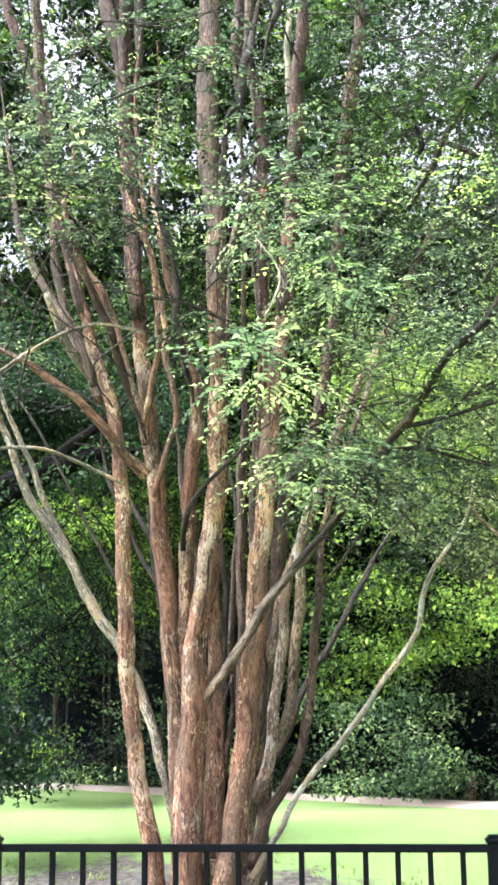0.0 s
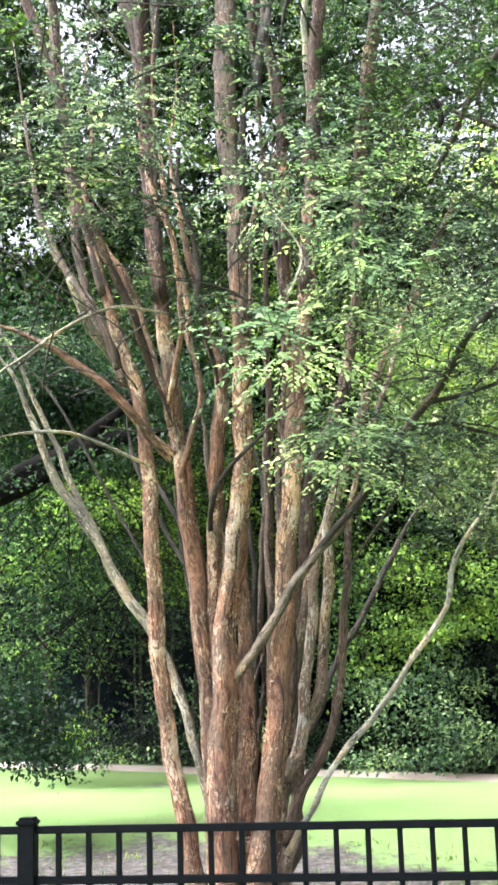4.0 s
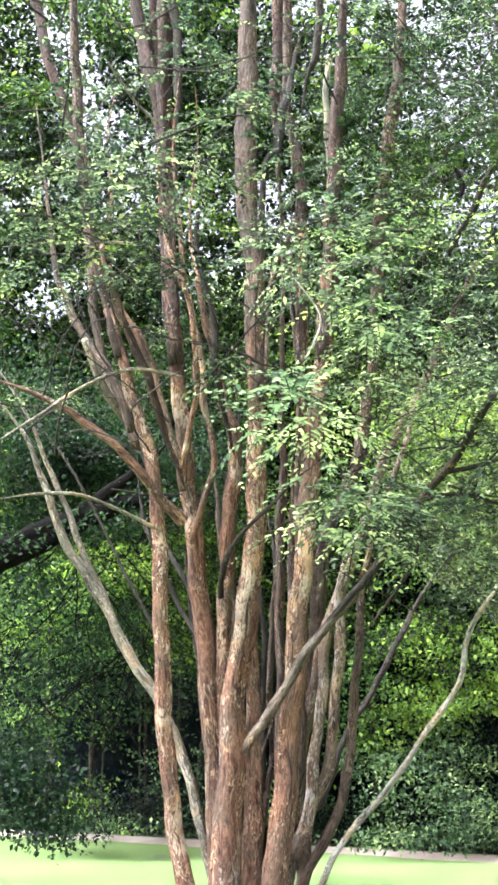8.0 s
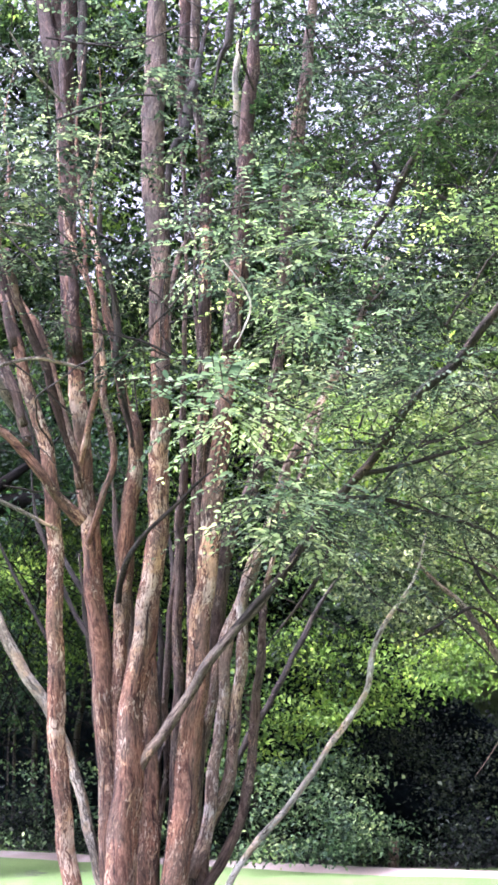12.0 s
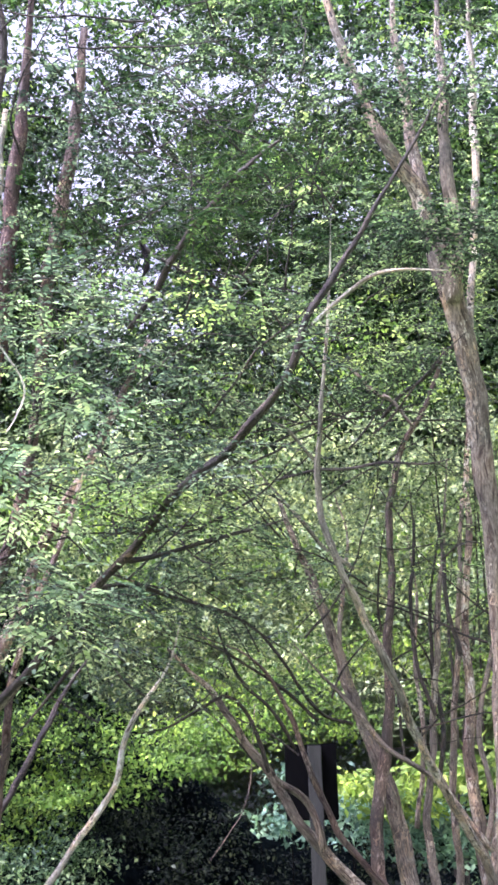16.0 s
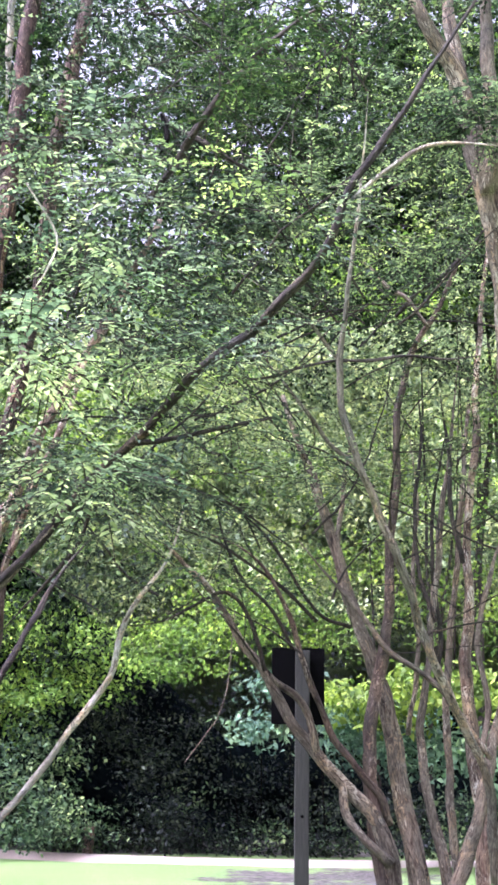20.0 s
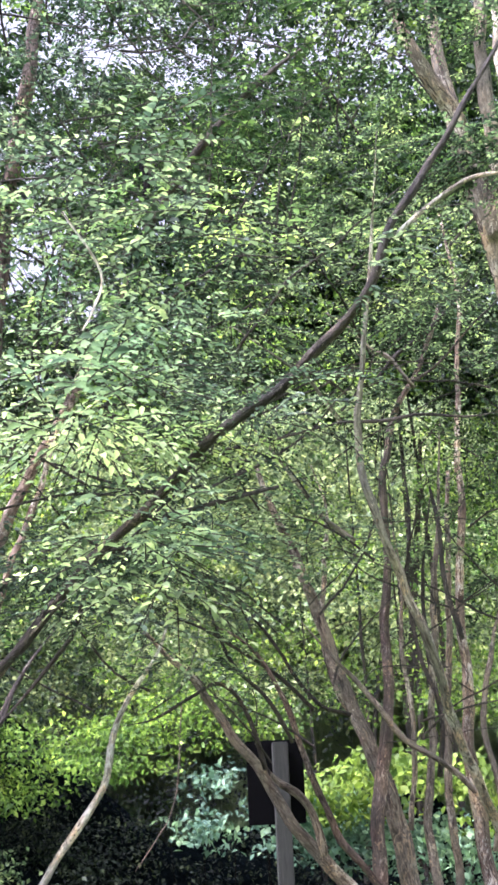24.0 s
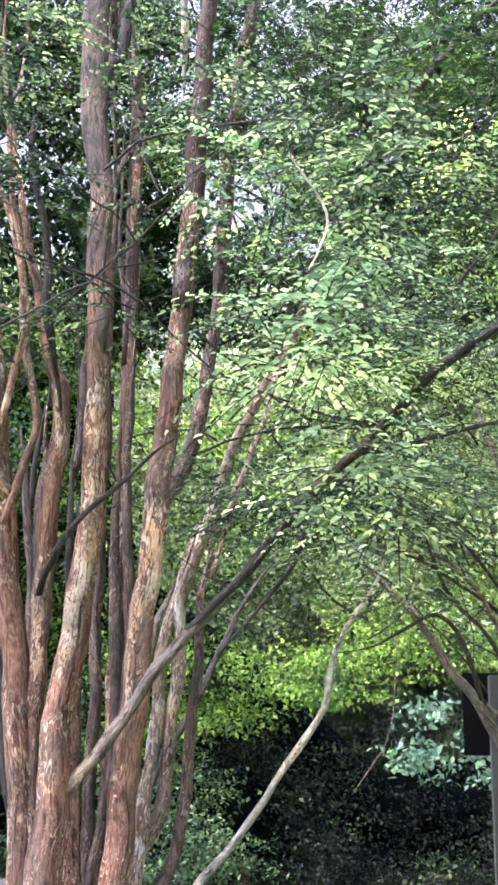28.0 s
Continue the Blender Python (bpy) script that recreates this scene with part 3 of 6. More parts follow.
bough(t1, "trunk", "b", [(-0.52, 8.81, 0.07, 0.081), (-0.54, 8.85, 0.55, 0.075), (-0.57, 8.89, 1.35, 0.066), (-0.61, 8.93, 1.95, 0.069), (-0.67, 8.97, 2.50, 0.066), (-0.72, 9.01, 2.90, 0.063), (-0.77, 9.05, 3.39, 0.060), (-0.83, 9.08, 3.90, 0.057), (-0.87, 9.12, 4.34, 0.051), (-0.94, 9.16, 4.96, 0.047)])
bough(t1, "limb", "b", [(-0.52, 8.83, 0.60, 0.040), (-0.53, 8.87, 1.30, 0.046), (-0.54, 8.91, 1.95, 0.048), (-0.51, 8.94, 2.57, 0.049), (-0.51, 8.96, 2.96, 0.050), (-0.46, 8.99, 3.37, 0.050), (-0.46, 9.02, 3.78, 0.047), (-0.53, 9.04, 4.04, 0.037), (-0.59, 9.06, 4.30, 0.030), (-0.65, 9.09, 4.61, 0.027), (-0.71, 9.11, 4.93, 0.022), (-0.77, 9.13, 5.25, 0.019), (-0.78, 9.16, 5.62, 0.017), (-0.73, 9.18, 6.08, 0.014), (-0.75, 9.21, 6.60, 0.010)])
bough(t1, "limb", "g", [(-0.29, 8.73, 3.95, 0.052), (-0.29, 8.76, 4.57, 0.067), (-0.30, 8.79, 5.08, 0.069), (-0.35, 8.81, 5.66, 0.077), (-0.33, 8.84, 6.29, 0.077), (-0.33, 8.87, 6.84, 0.069), (-0.29, 8.89, 8.47, 0.046), (-0.25, 8.92, 9.99, 0.022)])
bough(t1, "trunk", "b", [(-0.48, 8.52, 0.12, 0.099), (-0.49, 8.54, 0.52, 0.095), (-0.49, 8.57, 0.93, 0.095), (-0.46, 8.60, 1.46, 0.092), (-0.44, 8.62, 1.93, 0.078), (-0.37, 8.65, 2.45, 0.075), (-0.31, 8.68, 2.91, 0.068), (-0.29, 8.71, 3.46, 0.065), (-0.29, 8.73, 3.95, 0.058), (-0.29, 8.76, 4.57, 0.054)])
bough(t1, "trunk", "b", [(-0.34, 8.82, 0.06, 0.075), (-0.35, 8.87, 0.55, 0.072), (-0.34, 8.92, 0.97, 0.069), (-0.33, 8.97, 1.34, 0.063), (-0.33, 9.02, 1.79, 0.050), (-0.33, 9.07, 2.22, 0.043), (-0.33, 9.12, 2.62, 0.037)])
bough(t1, "limb", "n", [(-0.53, 8.72, 1.36, 0.034), (-0.47, 8.67, 1.46, 0.034), (-0.35, 8.59, 1.66, 0.034), (-0.22, 8.51, 1.85, 0.030), (-0.02, 8.44, 2.16, 0.029), (0.17, 8.36, 2.40, 0.028), (0.36, 8.28, 2.60, 0.025), (0.55, 8.15, 2.85, 0.023)])
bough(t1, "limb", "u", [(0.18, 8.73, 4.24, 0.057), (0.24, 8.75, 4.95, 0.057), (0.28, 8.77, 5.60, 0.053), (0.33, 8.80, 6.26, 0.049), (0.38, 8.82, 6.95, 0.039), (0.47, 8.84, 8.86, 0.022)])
bough(t1, "trunk", "b", [(-0.32, 8.52, 0.11, 0.092), (-0.27, 8.54, 0.45, 0.084), (-0.19, 8.57, 0.85, 0.081), (-0.13, 8.59, 1.34, 0.077), (-0.08, 8.61, 1.81, 0.073), (-0.03, 8.64, 2.36, 0.069), (0.02, 8.66, 2.81, 0.065), (0.07, 8.68, 3.28, 0.065), (0.12, 8.70, 3.72, 0.061), (0.18, 8.73, 4.24, 0.054), (0.24, 8.75, 4.95, 0.054)])
bough(t1, "trunk", "g", [(-0.25, 9.32, 0.11, 0.069), (-0.15, 9.36, 0.55, 0.059), (-0.08, 9.39, 1.04, 0.048), (-0.01, 9.43, 1.62, 0.049), (0.05, 9.47, 2.10, 0.049), (0.10, 9.50, 2.43, 0.052), (0.16, 9.54, 2.93, 0.053), (0.23, 9.57, 3.27, 0.046), (0.38, 9.61, 3.53, 0.046), (0.47, 9.64, 3.88, 0.046), (0.57, 9.68, 4.42, 0.039), (0.63, 9.72, 5.07, 0.049), (0.67, 9.75, 5.73, 0.049), (0.77, 9.79, 6.42, 0.054), (0.86, 9.82, 7.02, 0.043), (0.95, 9.86, 8.06, 0.030)])
bough(t1, "trunk", "l", [(-0.17, 8.92, 0.11, 0.059), (-0.08, 8.95, 0.45, 0.049), (-0.03, 8.97, 0.74, 0.043), (0.04, 9.00, 1.21, 0.040), (0.15, 9.02, 1.47, 0.040), (0.22, 9.04, 1.92, 0.037), (0.26, 9.07, 2.38, 0.037), (0.26, 9.09, 2.58, 0.037), (0.33, 9.11, 2.82, 0.034), (0.48, 9.14, 3.26, 0.034), (0.61, 9.16, 3.63, 0.034), (0.76, 9.19, 3.92, 0.030), (0.94, 9.22, 4.26, 0.027), (1.14, 9.24, 4.69, 0.024), (1.35, 9.27, 5.17, 0.017)])
bough(t1, "limb", "g", [(-0.09, 8.83, 0.54, 0.042), (0.02, 8.92, 0.88, 0.036), (0.23, 9.01, 1.24, 0.033), (0.31, 9.10, 1.61, 0.033), (0.38, 9.18, 2.19, 0.030), (0.42, 9.27, 2.60, 0.027), (0.50, 9.36, 3.01, 0.024), (0.61, 9.45, 3.40, 0.017)])
bough(t1, "limb", "l", [(-0.13, 9.13, 0.58, 0.040), (-0.06, 9.21, 1.17, 0.037), (0.01, 9.29, 1.70, 0.038), (0.11, 9.37, 2.22, 0.035), (0.21, 9.46, 2.58, 0.035), (0.33, 9.54, 2.84, 0.032)])
bough(t1, "limb", "s", [(-0.08, 8.73, 0.48, 0.026), (0.07, 8.75, 0.75, 0.021), (0.21, 8.78, 1.00, 0.021), (0.45, 8.80, 1.27, 0.021), (0.65, 8.83, 1.52, 0.019), (0.84, 8.86, 1.77, 0.020), (1.03, 8.88, 2.04, 0.020), (1.12, 8.90, 2.37, 0.018), (1.24, 8.93, 2.57, 0.018), (1.41, 8.95, 2.82, 0.016), (1.49, 8.98, 3.10, 0.015)])
bough(t1, "limb", "w", [(-0.57, 9.11, 0.45, 0.040), (-0.62, 9.13, 0.86, 0.034), (-0.72, 9.14, 1.24, 0.034), (-0.84, 9.15, 1.66, 0.034), (-1.01, 9.17, 2.00, 0.037), (-1.18, 9.18, 2.25, 0.037), (-1.33, 9.19, 2.53, 0.034), (-1.53, 9.20, 2.87, 0.034), (-1.71, 9.21, 3.14, 0.031), (-1.84, 9.22, 3.53, 0.027), (-1.97, 9.24, 3.83, 0.022), (-2.10, 9.25, 4.01, 0.019), (-2.39, 9.26, 4.38, 0.014)])
bough(t1, "limb", "w", [(-1.12, 9.20, 2.16, 0.034), (-1.28, 9.24, 2.43, 0.031), (-1.46, 9.29, 2.81, 0.026), (-1.63, 9.33, 3.20, 0.022), (-1.78, 9.38, 3.53, 0.019), (-2.01, 9.42, 4.05, 0.016), (-2.36, 9.46, 4.61, 0.011)])
bough(t1, "limb", "b", [(-0.76, 8.51, 3.08, 0.041), (-0.87, 8.45, 3.19, 0.034), (-0.97, 8.40, 3.30, 0.031), (-1.18, 8.34, 3.55, 0.028), (-1.43, 8.29, 3.74, 0.026), (-1.71, 8.23, 3.89, 0.021), (-2.03, 8.17, 4.01, 0.014)])
bough(t1, "limb", "w", [(-0.75, 8.41, 4.04, 0.009), (-0.90, 8.34, 4.06, 0.011), (-1.08, 8.26, 4.06, 0.012), (-1.30, 8.19, 3.97, 0.012), (-1.47, 8.12, 3.85, 0.012), (-1.71, 8.04, 3.66, 0.012), (-1.92, 7.97, 3.50, 0.007)])
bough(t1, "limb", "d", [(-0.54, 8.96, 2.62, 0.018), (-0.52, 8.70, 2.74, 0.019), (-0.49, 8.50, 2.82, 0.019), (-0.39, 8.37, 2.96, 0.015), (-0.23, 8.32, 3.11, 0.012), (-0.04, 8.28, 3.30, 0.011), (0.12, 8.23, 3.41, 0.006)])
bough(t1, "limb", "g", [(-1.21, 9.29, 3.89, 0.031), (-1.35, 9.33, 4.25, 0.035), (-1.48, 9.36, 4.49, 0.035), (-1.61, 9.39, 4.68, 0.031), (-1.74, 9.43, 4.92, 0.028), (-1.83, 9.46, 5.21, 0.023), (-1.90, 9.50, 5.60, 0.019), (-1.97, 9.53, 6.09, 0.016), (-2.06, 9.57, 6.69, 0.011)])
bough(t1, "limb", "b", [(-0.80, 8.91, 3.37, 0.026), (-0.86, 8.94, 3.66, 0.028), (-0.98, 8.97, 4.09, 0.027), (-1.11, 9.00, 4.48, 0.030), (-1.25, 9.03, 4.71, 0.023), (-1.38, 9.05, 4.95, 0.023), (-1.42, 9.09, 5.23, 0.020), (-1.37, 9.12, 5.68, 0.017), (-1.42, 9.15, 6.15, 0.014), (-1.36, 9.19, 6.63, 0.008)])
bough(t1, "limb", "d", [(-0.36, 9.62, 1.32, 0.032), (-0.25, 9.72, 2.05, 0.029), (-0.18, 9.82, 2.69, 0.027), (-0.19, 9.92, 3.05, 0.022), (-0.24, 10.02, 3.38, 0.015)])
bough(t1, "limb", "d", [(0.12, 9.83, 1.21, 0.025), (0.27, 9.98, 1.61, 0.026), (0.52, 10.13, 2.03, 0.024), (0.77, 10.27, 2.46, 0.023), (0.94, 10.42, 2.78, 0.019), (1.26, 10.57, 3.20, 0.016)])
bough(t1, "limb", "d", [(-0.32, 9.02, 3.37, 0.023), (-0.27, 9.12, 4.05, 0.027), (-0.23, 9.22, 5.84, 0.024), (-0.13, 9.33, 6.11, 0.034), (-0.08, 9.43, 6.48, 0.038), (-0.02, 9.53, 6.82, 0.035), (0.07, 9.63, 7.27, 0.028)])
bough(t1, "limb", "w", [(-0.95, 8.40, 5.88, 0.009), (-1.08, 8.33, 6.00, 0.011), (-1.18, 8.26, 6.12, 0.012), (-1.28, 8.19, 6.26, 0.011)])
bough(t1, "trunk", "g", [(-1.24, 9.79, 3.88, 0.033), (-1.36, 9.82, 4.25, 0.036), (-1.56, 9.85, 4.78, 0.036), (-1.71, 9.88, 6.23, 0.040), (-1.78, 9.91, 6.75, 0.044), (-1.82, 9.94, 7.27, 0.041), (-1.89, 9.97, 8.34, 0.026)])
bough(t1, "limb", "u", [(0.03, 9.73, 4.19, 0.039), (0.05, 9.78, 5.60, 0.043), (0.04, 9.83, 6.34, 0.043), (-0.08, 9.88, 6.82, 0.036), (-0.09, 9.93, 7.66, 0.029)])
bough(t1, "trunk", "b", [(-0.20, 9.20, 0.10, 0.040), (-0.10, 9.48, 1.00, 0.036), (-0.02, 9.63, 2.24, 0.034), (0.00, 9.68, 3.09, 0.036), (0.03, 9.73, 4.19, 0.039), (0.05, 9.78, 5.60, 0.043)])
bough(t1, "limb", "s", [(-0.02, 5.74, 3.75, 0.004), (0.10, 5.73, 3.55, 0.004), (0.07, 5.72, 3.41, 0.004), (0.03, 5.70, 3.33, 0.004)])
bough(t1, "limb", "w", [(-0.89, 8.30, 3.00, 0.012), (-1.14, 8.22, 3.12, 0.012), (-1.38, 8.14, 3.21, 0.011), (-1.65, 8.05, 3.20, 0.009), (-1.92, 7.97, 3.14, 0.006)])
bough(t1, "limb", "d", [(-0.99, 9.30, 2.38, 0.014), (-1.28, 9.46, 2.91, 0.012), (-1.67, 9.61, 3.64, 0.011), (-2.04, 9.77, 4.14, 0.009)])
bough(t1, "limb", "g", [(-0.37, 9.42, 0.67, 0.028), (-0.29, 9.50, 1.08, 0.026), (-0.22, 9.59, 1.63, 0.025), (-0.23, 9.67, 2.25, 0.023), (-0.17, 9.76, 2.89, 0.022), (-0.10, 9.84, 3.51, 0.018), (-0.11, 9.93, 4.25, 0.013)])
bough(t1, "limb", "g", [(-0.30, 9.22, 0.65, 0.031), (-0.32, 9.30, 0.94, 0.024), (-0.34, 9.37, 1.13, 0.021), (-0.31, 9.45, 1.48, 0.017), (-0.21, 9.52, 1.83, 0.014)])
bough(t1, "limb", "d", [(-0.72, 9.01, 2.39, 0.017), (-0.84, 9.08, 2.60, 0.017), (-1.03, 9.15, 3.02, 0.017), (-1.12, 9.22, 3.28, 0.015), (-1.17, 9.29, 3.72, 0.012)])
bough(t1, "limb", "d", [(-0.68, 9.61, 2.56, 0.021), (-0.89, 9.68, 2.92, 0.020), (-1.02, 9.76, 3.19, 0.018), (-1.14, 9.84, 3.66, 0.016), (-1.27, 9.91, 4.13, 0.013), (-1.54, 9.98, 4.72, 0.009)])
bough(t1, "limb", "b", [(-0.74, 8.91, 3.01, 0.020), (-0.65, 8.93, 3.33, 0.023), (-0.59, 8.96, 3.65, 0.023), (-0.66, 8.98, 4.03, 0.025), (-0.69, 9.00, 4.37, 0.023), (-0.76, 9.02, 4.77, 0.020), (-0.88, 9.04, 5.04, 0.018), (-0.97, 9.06, 5.41, 0.015), (-1.03, 9.08, 5.87, 0.012), (-0.99, 9.10, 6.33, 0.007)])
bough(t1, "limb", "b", [(-0.79, 8.71, 3.49, 0.019), (-0.71, 8.74, 3.97, 0.021), (-0.72, 8.77, 4.51, 0.019), (-0.79, 8.79, 4.82, 0.018), (-0.82, 8.82, 5.26, 0.015), (-0.87, 8.85, 5.66, 0.013), (-0.88, 8.87, 6.12, 0.010), (-0.84, 8.90, 6.58, 0.007)])
bough(t1, "limb", "w", [(-0.95, 8.40, 4.95, 0.009), (-1.14, 8.34, 4.98, 0.009), (-1.40, 8.29, 4.97, 0.009), (-1.74, 8.23, 4.94, 0.008), (-1.95, 8.17, 4.90, 0.006)])
bough(t1, "limb", "d", [(-0.76, 8.51, 5.42, 0.011), (-0.83, 8.48, 5.28, 0.011), (-0.81, 8.46, 5.11, 0.011), (-0.69, 8.43, 4.97, 0.009), (-0.54, 8.41, 4.89, 0.008)])
bough(t1, "limb", "g", [(-0.30, 9.42, 3.44, 0.024), (-0.27, 9.50, 3.97, 0.025), (-0.23, 9.58, 4.62, 0.023), (-0.19, 9.66, 5.19, 0.021), (-0.04, 9.75, 5.59, 0.018), (0.12, 9.83, 6.09, 0.014)])
bough(t1, "limb", "l", [(0.41, 8.94, 2.76, 0.016), (0.54, 9.01, 3.16, 0.020), (0.66, 9.07, 3.49, 0.020), (0.79, 9.13, 3.82, 0.018), (0.88, 9.20, 4.17, 0.015), (1.05, 9.26, 4.57, 0.012)])
bough(t1, "limb", "g", [(-0.26, 9.05, -0.05, 0.050), (-0.20, 9.40, 0.40, 0.045), (-0.20, 9.40, 0.90, 0.036), (-0.18, 9.43, 1.11, 0.036), (-0.15, 9.46, 1.92, 0.036), (-0.15, 9.50, 2.56, 0.035), (-0.14, 9.53, 3.24, 0.033), (-0.12, 9.57, 3.60, 0.030), (-0.12, 9.61, 4.33, 0.028), (-0.10, 9.64, 5.30, 0.023), (-0.14, 9.69, 6.33, 0.017)])
bough(t1, "limb", "g", [(-0.54, 9.05, -0.05, 0.050), (-0.03, 9.56, 0.40, 0.045), (-0.03, 9.56, 0.87, 0.033), (-0.01, 9.60, 1.11, 0.033), (-0.00, 9.64, 2.25, 0.032), (0.02, 9.68, 2.93, 0.029), (0.03, 9.72, 3.57, 0.029), (0.05, 9.76, 4.09, 0.026), (-0.03, 9.82, 4.99, 0.022), (-0.02, 9.87, 6.03, 0.014)])
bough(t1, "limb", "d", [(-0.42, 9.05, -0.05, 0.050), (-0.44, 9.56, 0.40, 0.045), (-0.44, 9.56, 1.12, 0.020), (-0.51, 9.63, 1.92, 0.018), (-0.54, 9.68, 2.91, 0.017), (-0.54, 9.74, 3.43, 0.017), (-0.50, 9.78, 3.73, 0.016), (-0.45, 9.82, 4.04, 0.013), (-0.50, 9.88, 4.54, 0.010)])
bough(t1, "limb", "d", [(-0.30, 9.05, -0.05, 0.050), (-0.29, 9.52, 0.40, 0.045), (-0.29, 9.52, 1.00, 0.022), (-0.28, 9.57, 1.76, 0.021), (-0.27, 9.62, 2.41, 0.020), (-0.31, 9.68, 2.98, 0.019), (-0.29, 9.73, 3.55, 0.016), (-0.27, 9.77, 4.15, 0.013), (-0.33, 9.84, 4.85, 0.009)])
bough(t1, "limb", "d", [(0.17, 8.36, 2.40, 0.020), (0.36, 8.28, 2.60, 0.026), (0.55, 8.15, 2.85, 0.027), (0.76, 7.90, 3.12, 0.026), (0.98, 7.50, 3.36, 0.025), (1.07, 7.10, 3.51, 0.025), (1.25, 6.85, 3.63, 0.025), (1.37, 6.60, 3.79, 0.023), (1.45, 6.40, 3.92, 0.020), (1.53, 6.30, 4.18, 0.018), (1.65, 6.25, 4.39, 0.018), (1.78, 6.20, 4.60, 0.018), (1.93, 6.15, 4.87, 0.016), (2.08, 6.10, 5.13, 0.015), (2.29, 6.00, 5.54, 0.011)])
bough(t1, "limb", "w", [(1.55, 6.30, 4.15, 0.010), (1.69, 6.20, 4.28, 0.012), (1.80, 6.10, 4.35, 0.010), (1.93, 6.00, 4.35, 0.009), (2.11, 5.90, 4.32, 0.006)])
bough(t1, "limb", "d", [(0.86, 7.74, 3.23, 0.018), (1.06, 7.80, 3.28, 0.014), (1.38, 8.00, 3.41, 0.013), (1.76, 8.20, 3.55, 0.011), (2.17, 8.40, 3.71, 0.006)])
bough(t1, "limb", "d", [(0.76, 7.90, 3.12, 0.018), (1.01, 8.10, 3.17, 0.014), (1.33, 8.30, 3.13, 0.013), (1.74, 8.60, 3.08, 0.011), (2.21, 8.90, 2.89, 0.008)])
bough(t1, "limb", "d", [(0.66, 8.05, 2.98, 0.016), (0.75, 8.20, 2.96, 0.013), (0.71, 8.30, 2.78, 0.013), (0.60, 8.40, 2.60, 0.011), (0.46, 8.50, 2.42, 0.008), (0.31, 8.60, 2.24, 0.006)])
bough(t2, "trunk", "n", [(3.11, 9.37, 0.52, 0.065), (3.09, 9.37, 0.80, 0.061), (3.06, 9.37, 1.02, 0.057), (2.96, 9.39, 1.23, 0.047), (2.78, 9.44, 1.41, 0.043), (2.60, 9.49, 1.63, 0.039), (2.41, 9.54, 1.85, 0.036), (2.26, 9.58, 2.15, 0.032), (2.11, 9.62, 2.34, 0.029), (1.99, 9.65, 2.52, 0.027), (1.88, 9.68, 2.71, 0.023), (1.74, 9.72, 2.85, 0.018), (1.57, 9.76, 3.02, 0.011)])
bough(t2, "limb", "n", [(3.04, 9.29, 0.92, 0.036), (2.88, 9.35, 1.09, 0.029), (2.78, 9.40, 1.23, 0.027), (2.76, 9.42, 1.41, 0.027), (2.72, 9.44, 1.52, 0.018)])
bough(t2, "limb", "g", [(3.10, 9.43, 1.16, 0.029), (3.02, 9.39, 1.34, 0.027), (2.88, 9.38, 1.49, 0.025), (2.68, 9.39, 1.71, 0.023), (2.55, 9.37, 2.00, 0.021), (2.45, 9.34, 2.18, 0.019), (2.29, 9.33, 2.62, 0.017), (2.05, 9.35, 2.92, 0.014), (1.64, 9.43, 3.09, 0.009)])
bough(t2, "limb", "n", [(2.54, 9.34, 1.63, 0.026), (2.48, 9.34, 1.85, 0.026), (2.38, 9.34, 1.99, 0.024), (2.26, 9.35, 2.08, 0.021), (2.18, 9.35, 2.17, 0.014)])
bough(t2, "trunk", "n", [(3.35, 9.40, 0.51, 0.080), (3.32, 9.45, 0.76, 0.073), (3.27, 9.50, 1.15, 0.066), (3.19, 9.56, 1.64, 0.063), (3.15, 9.62, 2.02, 0.055), (3.10, 9.67, 2.20, 0.052), (3.01, 9.74, 2.49, 0.045), (2.91, 9.81, 2.90, 0.041), (2.82, 9.87, 3.24, 0.038), (2.74, 9.94, 3.58, 0.034), (2.65, 10.01, 3.84, 0.026), (2.54, 10.08, 4.24, 0.017)])
bough(t2, "trunk", "g", [(3.07, 9.38, 0.66, 0.058), (3.01, 9.42, 1.09, 0.054), (2.97, 9.45, 1.45, 0.047), (3.00, 9.46, 1.94, 0.043), (3.06, 9.46, 2.21, 0.044), (3.12, 9.45, 2.56, 0.036), (3.13, 9.47, 2.99, 0.033), (3.18, 9.47, 3.32, 0.029), (3.20, 9.48, 3.74, 0.027), (3.23, 9.49, 4.12, 0.026), (3.33, 9.47, 4.51, 0.022), (3.50, 9.44, 4.78, 0.018), (3.72, 9.38, 5.32, 0.015)])
bough(t2, "limb", "n", [(3.55, 9.44, 0.57, 0.048), (3.50, 9.48, 1.01, 0.037), (3.42, 9.53, 1.38, 0.033), (3.40, 9.56, 1.75, 0.030), (3.45, 9.56, 2.14, 0.026), (3.51, 9.57, 2.54, 0.024), (3.58, 9.57, 3.16, 0.024), (3.64, 9.57, 3.58, 0.022), (3.70, 9.58, 3.97, 0.019), (3.76, 9.58, 4.50, 0.013)])
bough(t2, "limb", "w", [(3.55, 8.80, 0.85, 0.036), (3.42, 8.60, 1.36, 0.030), (3.20, 8.40, 1.71, 0.028), (2.91, 8.20, 2.03, 0.026), (2.68, 8.00, 2.34, 0.024), (2.45, 7.80, 2.68, 0.023), (2.28, 7.70, 2.96, 0.021), (2.12, 7.60, 3.19, 0.019), (2.01, 7.55, 3.45, 0.019), (1.96, 7.50, 3.72, 0.018), (1.96, 7.40, 4.01, 0.016), (1.98, 7.30, 4.46, 0.015), (1.99, 7.20, 4.88, 0.011), (1.97, 7.10, 5.15, 0.007)])
